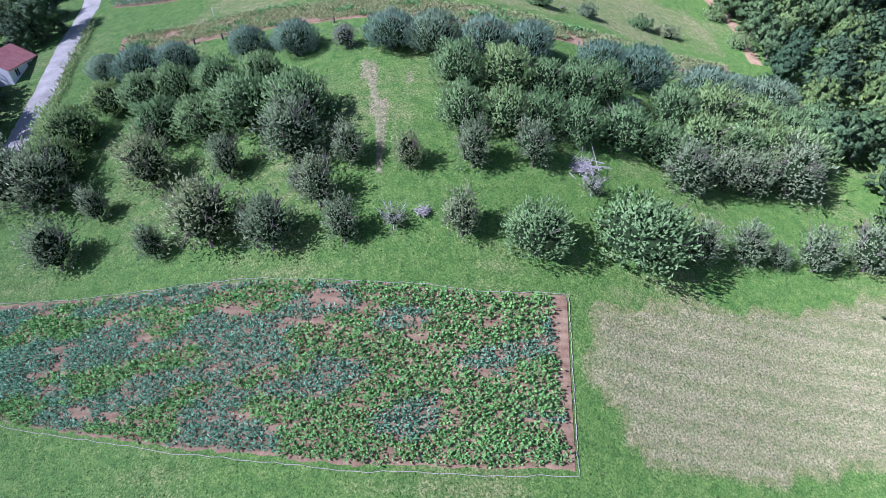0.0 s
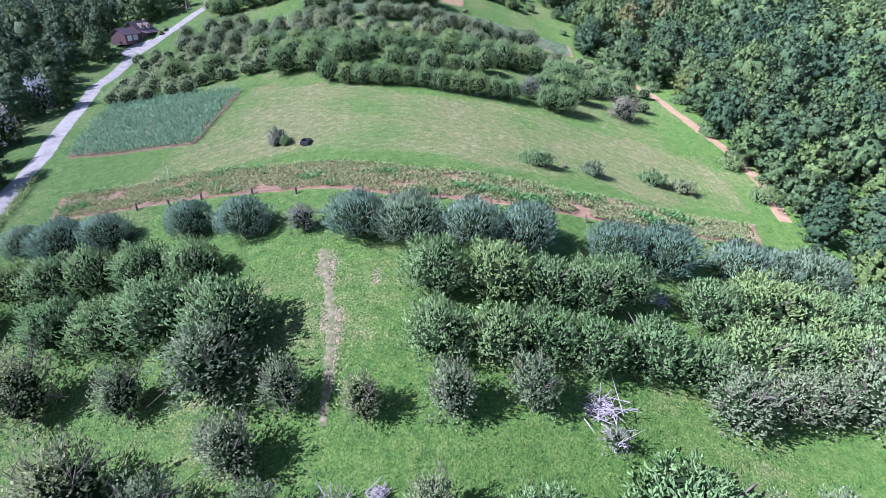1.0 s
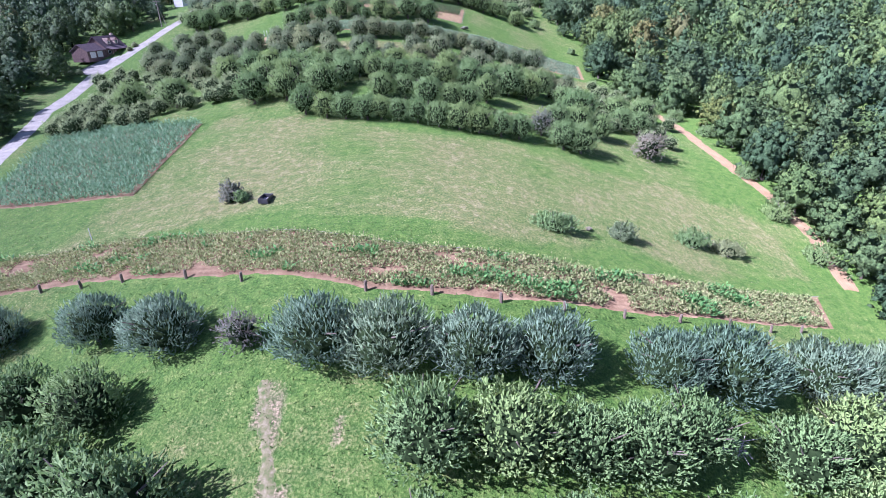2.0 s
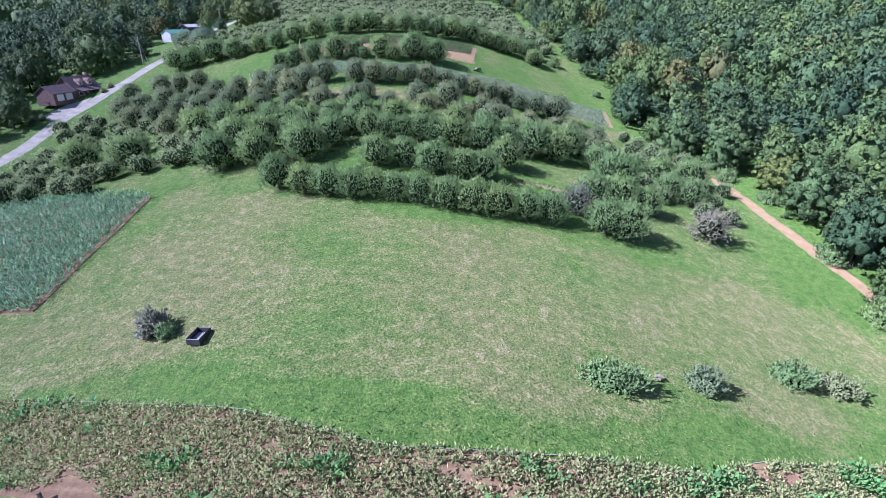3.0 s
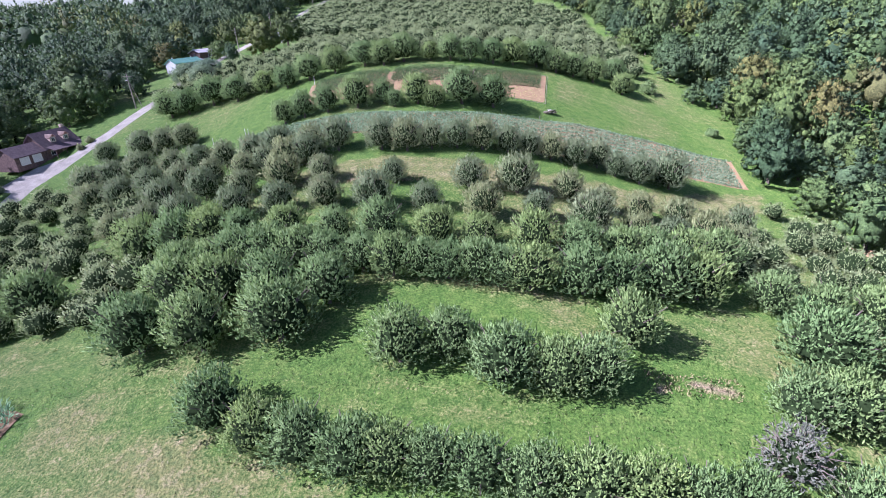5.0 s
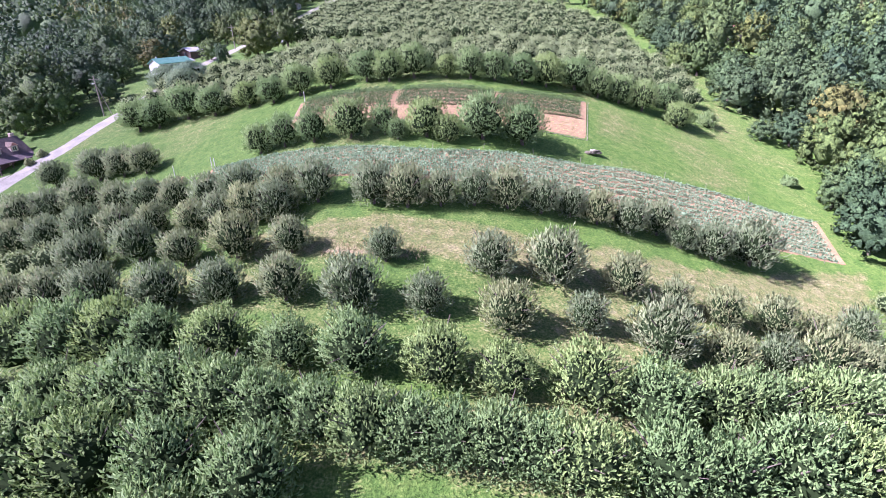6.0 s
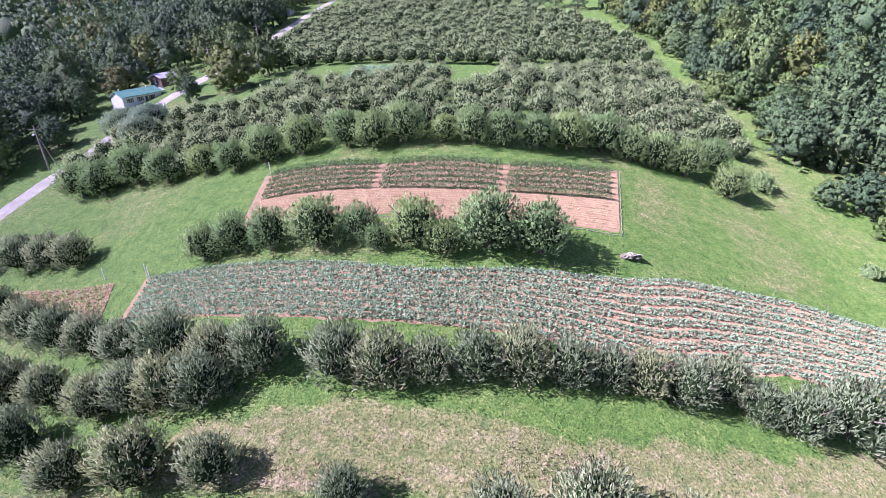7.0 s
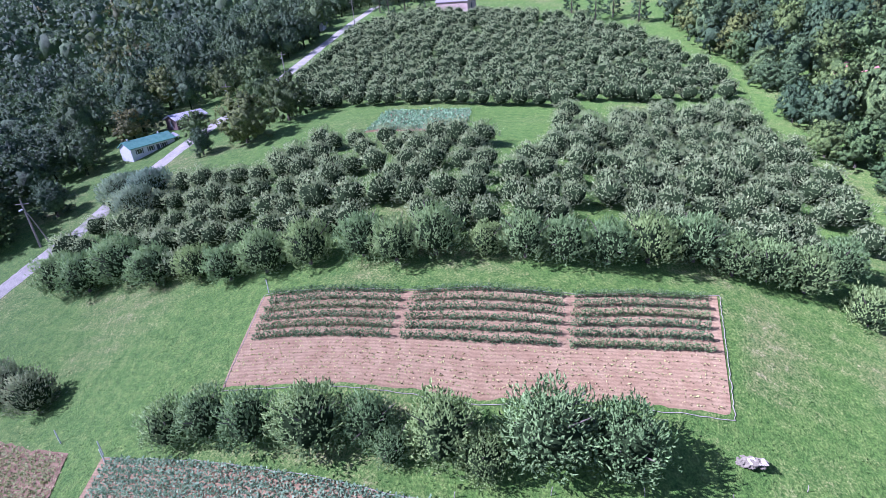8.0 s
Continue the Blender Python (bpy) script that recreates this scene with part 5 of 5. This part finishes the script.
def shrub(x, y, r, tall, style, label, long=1.0, turn=0.0, n=240):
    root = tagged(new("shrub"), label, "shrub", "shrubs")
    rng = np.random.default_rng(int(abs(x * 31 + y)))
    d, p = crown_points(n, rng, x, 0.5, 0.6)
    d[:, 2], p[:, 2] = np.abs(d[:, 2]), np.abs(p[:, 2])
    shape = np.array([r * long, r, tall])
    v, f = shoots(p * shape * 0.85, d * 0.7 + np.array([0, 0, 0.9]), 0.5, 3, 0.24, 0.075, rng, d)
    part("foliage", mesh_from("shrub", v, f, LEAF[style], out=outward(v, np.array([0, 0, -0.2]), rng, 0.3, 0.5)), root)
    # inner body in the same near-black, painted shade behind the shrub's leaves
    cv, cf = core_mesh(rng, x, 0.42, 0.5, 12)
    part("shrub_core", mesh_from("shrub_core", cv * shape, cf, MAT_STEM_AND_SHADE), root)
    twigs = [tube([(0, 0, -0.1), tuple(q * shape * 1.05)], (0.03, 0.01), 4) for q in d[:14]]
    part("twigs", mesh_from("twigs", *joined(twigs), MAT_DEADWOOD), root)
    stand(root, x, y, turn)


shrub(-24.0, 104.8, 1.6, 2.5, "thin", "twiggy purple-brown shrub beside the trough", n=380)
shrub(-22.6, 104.2, 0.9, 1.3, "apple", "small green shrub at the foot of the twiggy one", n=220)
shrub(17.3, 101.6, 1.7, 2.1, "apple", "long low bright-green shrub in the meadow", 2.4, -4, 620)
shrub(27.4, 105.2, 1.7, 2.2, "old", "small dull shrub in the meadow", 1.25, 0, 420)
shrub(40.0, 111.2, 2.0, 2.3, "apple", "low green shrub patch in the meadow", 1.6, -6, 560)
shrub(46.0, 112.2, 1.9, 2.2, "old", "low mixed shrub patch in the meadow", 1.6, -6, 480)
for x, y, r in ((63.2, 141, 2.3), (62.6, 128, 2.9), (64.2, 117.2, 2.8), (63.5, 161, 2.2), (60, 172, 2.4), (28.6, 233, 2.2), (34.3, 237, 2.4), (44.5, 222, 1.2)):
    shrub(x, y, r, r * 1.15, "apple", "round green shrub beside the track", 1.05, 0, 520)

for x, y, r in ((-94.6, 214.5, 0.8), (-94.2, 217.5, 0.85), (-101.5, 198.2, 1.0), (-103.6, 197.6, 0.9)):
    shrub(x, y, r, r * 1.3, "old", "clipped round shrub beside the driveway", 1.0, 0, 200)


def brush(x, y, r, label):
    root = tagged(new("brush_pile"), label, "branches")
    rng = np.random.default_rng(int(abs(x) * 7))
    sticks = []
    for k in range(70):
        a, b = rng.normal(0, r * 0.5, 3), rng.normal(0, r * 0.6, 3)
        sticks.append(tube([(a[0], a[1], 0.1 + abs(a[2]) * 0.4), (b[0], b[1], 0.4 + abs(b[2]) * 0.8)], (0.05, 0.015), 4))
    part("tangle", mesh_from("brush", *joined(sticks), MAT_DEADWOOD), root)
    stand(root, x, y, 0)


brush(17.4, 57.6, 2.2, "tangle of bare grey dead branches")
brush(27.6, 73, 1.3, "tangle of bare purple-grey dead branches")
brush(-2.2, 48.8, 0.9, "bare bleached dead branch")
orchard_row("blue", [(-82.5, 245, 3.5), (-77.0, 245.5, 3.5), (-75.5, 240, 3.0)])
orchard_row("silver", [(-92, 146, 3.2), (-84, 123, 2.6)])


def pine(x, y, r, tall):
    root = tagged(new("conifer"), "tall dark conifer near the hilltop house", "tree", "conifers")
    rng = np.random.default_rng(int(abs(x)))
    n = 420
    h = rng.uniform(0.06, 1, n)
    a = rng.uniform(0, 6.283, n)
    d = np.stack([np.cos(a), np.sin(a), np.full(n, -0.15)], 1)
    rad = (1 - h) ** 0.8 * r * rng.uniform(0.5, 1, n) * (0.8 + 0.25 * np.sin(h * 40))
    p = np.stack([np.cos(a) * rad, np.sin(a) * rad, h * tall], 1)
    v, f = leaves(p, d, 0.9, 0.22, rng, 2, 0.3)
    part("crown", mesh_from("conifer", v, f, LEAF["wood"], out=outward(v, np.array([0, 0, tall * 0.3]), rng)), root)
    part("trunk", mesh_from("conifer_trunk", *tube([(0, 0, -0.3), (0, 0, tall * 0.97)], (0.3, 0.04), 7), MAT_BARK), root)
    stand(root, x, y, 0)


for x, y, r, tall in ((0, 372, 4.2, 13), (6, 378, 4, 12), (-8, 385, 3.8, 13), (-78, 410, 4, 14), (-84, 406, 4, 13), (-90, 412, 4, 14), (-70, 414, 4, 13), (14, 372, 4, 12)):
    pine(x, y, r, tall)


# ---- straw and tufts of grass ----
def tufts(name, poly, n, mat, label, leaf, rng, flat=0.5):
    xs, ys = zip(*poly)
    p = np.stack([rng.uniform(min(xs), max(xs), n), rng.uniform(min(ys), max(ys), n)], 1)
    keep = inside(p[:, 0], p[:, 1], poly)
    for near, far in (GARDEN, STRIP, MAIZE, CABBAGE, BED, SIDE):
        keep &= ~inside(p[:, 0], p[:, 1], list(near) + list(far)[::-1])
    p = p[keep]
    spot = np.stack([p[:, 0], p[:, 1], height(p[:, 0], p[:, 1])], 1)
    d = rng.normal(0, 0.6, spot.shape) + np.array([0, 0, flat])
    d /= np.linalg.norm(d, axis=1, keepdims=True)
    v, f = leaves(spot, d, leaf[0], leaf[1], rng, 1, 0.1)
    v[:, 2] = np.maximum(v[:, 2], height(v[:, 0], v[:, 1]) + 0.02)
    return tagged(new(name, mesh_from(name, v, f, mat, out=np.tile([0.0, 0.0, 1.0], (len(v), 1)))), label, "grass", kind="stuff")


rng = np.random.default_rng(17)
tufts("orchard_grass", [(-60, 20), (60, 20), (60, 95), (-60, 95)], 52000, LEAF["turf"], "lush green orchard grass", (0.30, 0.04), rng)
tufts("meadow_grass", [(-60, 88), (62, 96), (62, 140), (40, 136), (-30, 140), (-60, 140)], 46000, LEAF["meadow"], "short mown meadow grass with dry blades", (0.24, 0.032), rng, 0.3)
tufts("row_grass", [(-60, 138), (50, 136), (50, 200), (-60, 198)], 42000, LEAF["turf"], "grass between the fruit tree rows", (0.28, 0.036), rng)
tufts("terrace_grass", [(-80, 196), (40, 205), (35, 240), (-80, 235)], 34000, LEAF["turf"], "grass round the upper plots", (0.26, 0.036), rng)
tufts("dry_terrace_grass", [(-27, 173), (5, 176), (36, 184), (46, 198), (20, 186), (0, 181), (-28, 178)], 16000, LEAF["meadow"], "dry grass below the cabbages", (0.24, 0.032), rng, 0.3)
hay = rows_of([(17.3, 27), (30, 27.6), (58, 33.5)], [(17.2, 40.6), (59, 51)], np.linspace(0.02, 0.98, 24), 0.12, rng, 0.0, 0.2)
hay = hay[np.array([noise.noise(Vector((x * 0.05, (y - 0.16 * x) * 1.5, 2.0))) + 0.4 * noise.noise(Vector((x * 0.8, y * 0.8, 7.0))) for x, y, k in hay]) > 0.02]
clumps("hay_swaths", hay, 0.4, 5, LEAF["straw"], rng, "pale raked straw lying in swaths", "hay", leaf=(0.22, 0.022), up=0.12)
for name, poly, n in (("bank_grass", [(12.5, 140.8), (21, 142.4), (21, 145), (12.5, 143.4)], 800), ("bank_straw", [(-20.5, 172.2), (-10, 172.8), (-10, 175.4), (-20.5, 175)], 800), ("dry_bank", [(-4, 176.5), (6, 178), (6, 181), (-4, 179)], 700)):
    tufts(name, poly, n, LEAF["straw"], "tall dry straw-coloured grass on a bank", (0.4, 0.03), rng, 1.2)
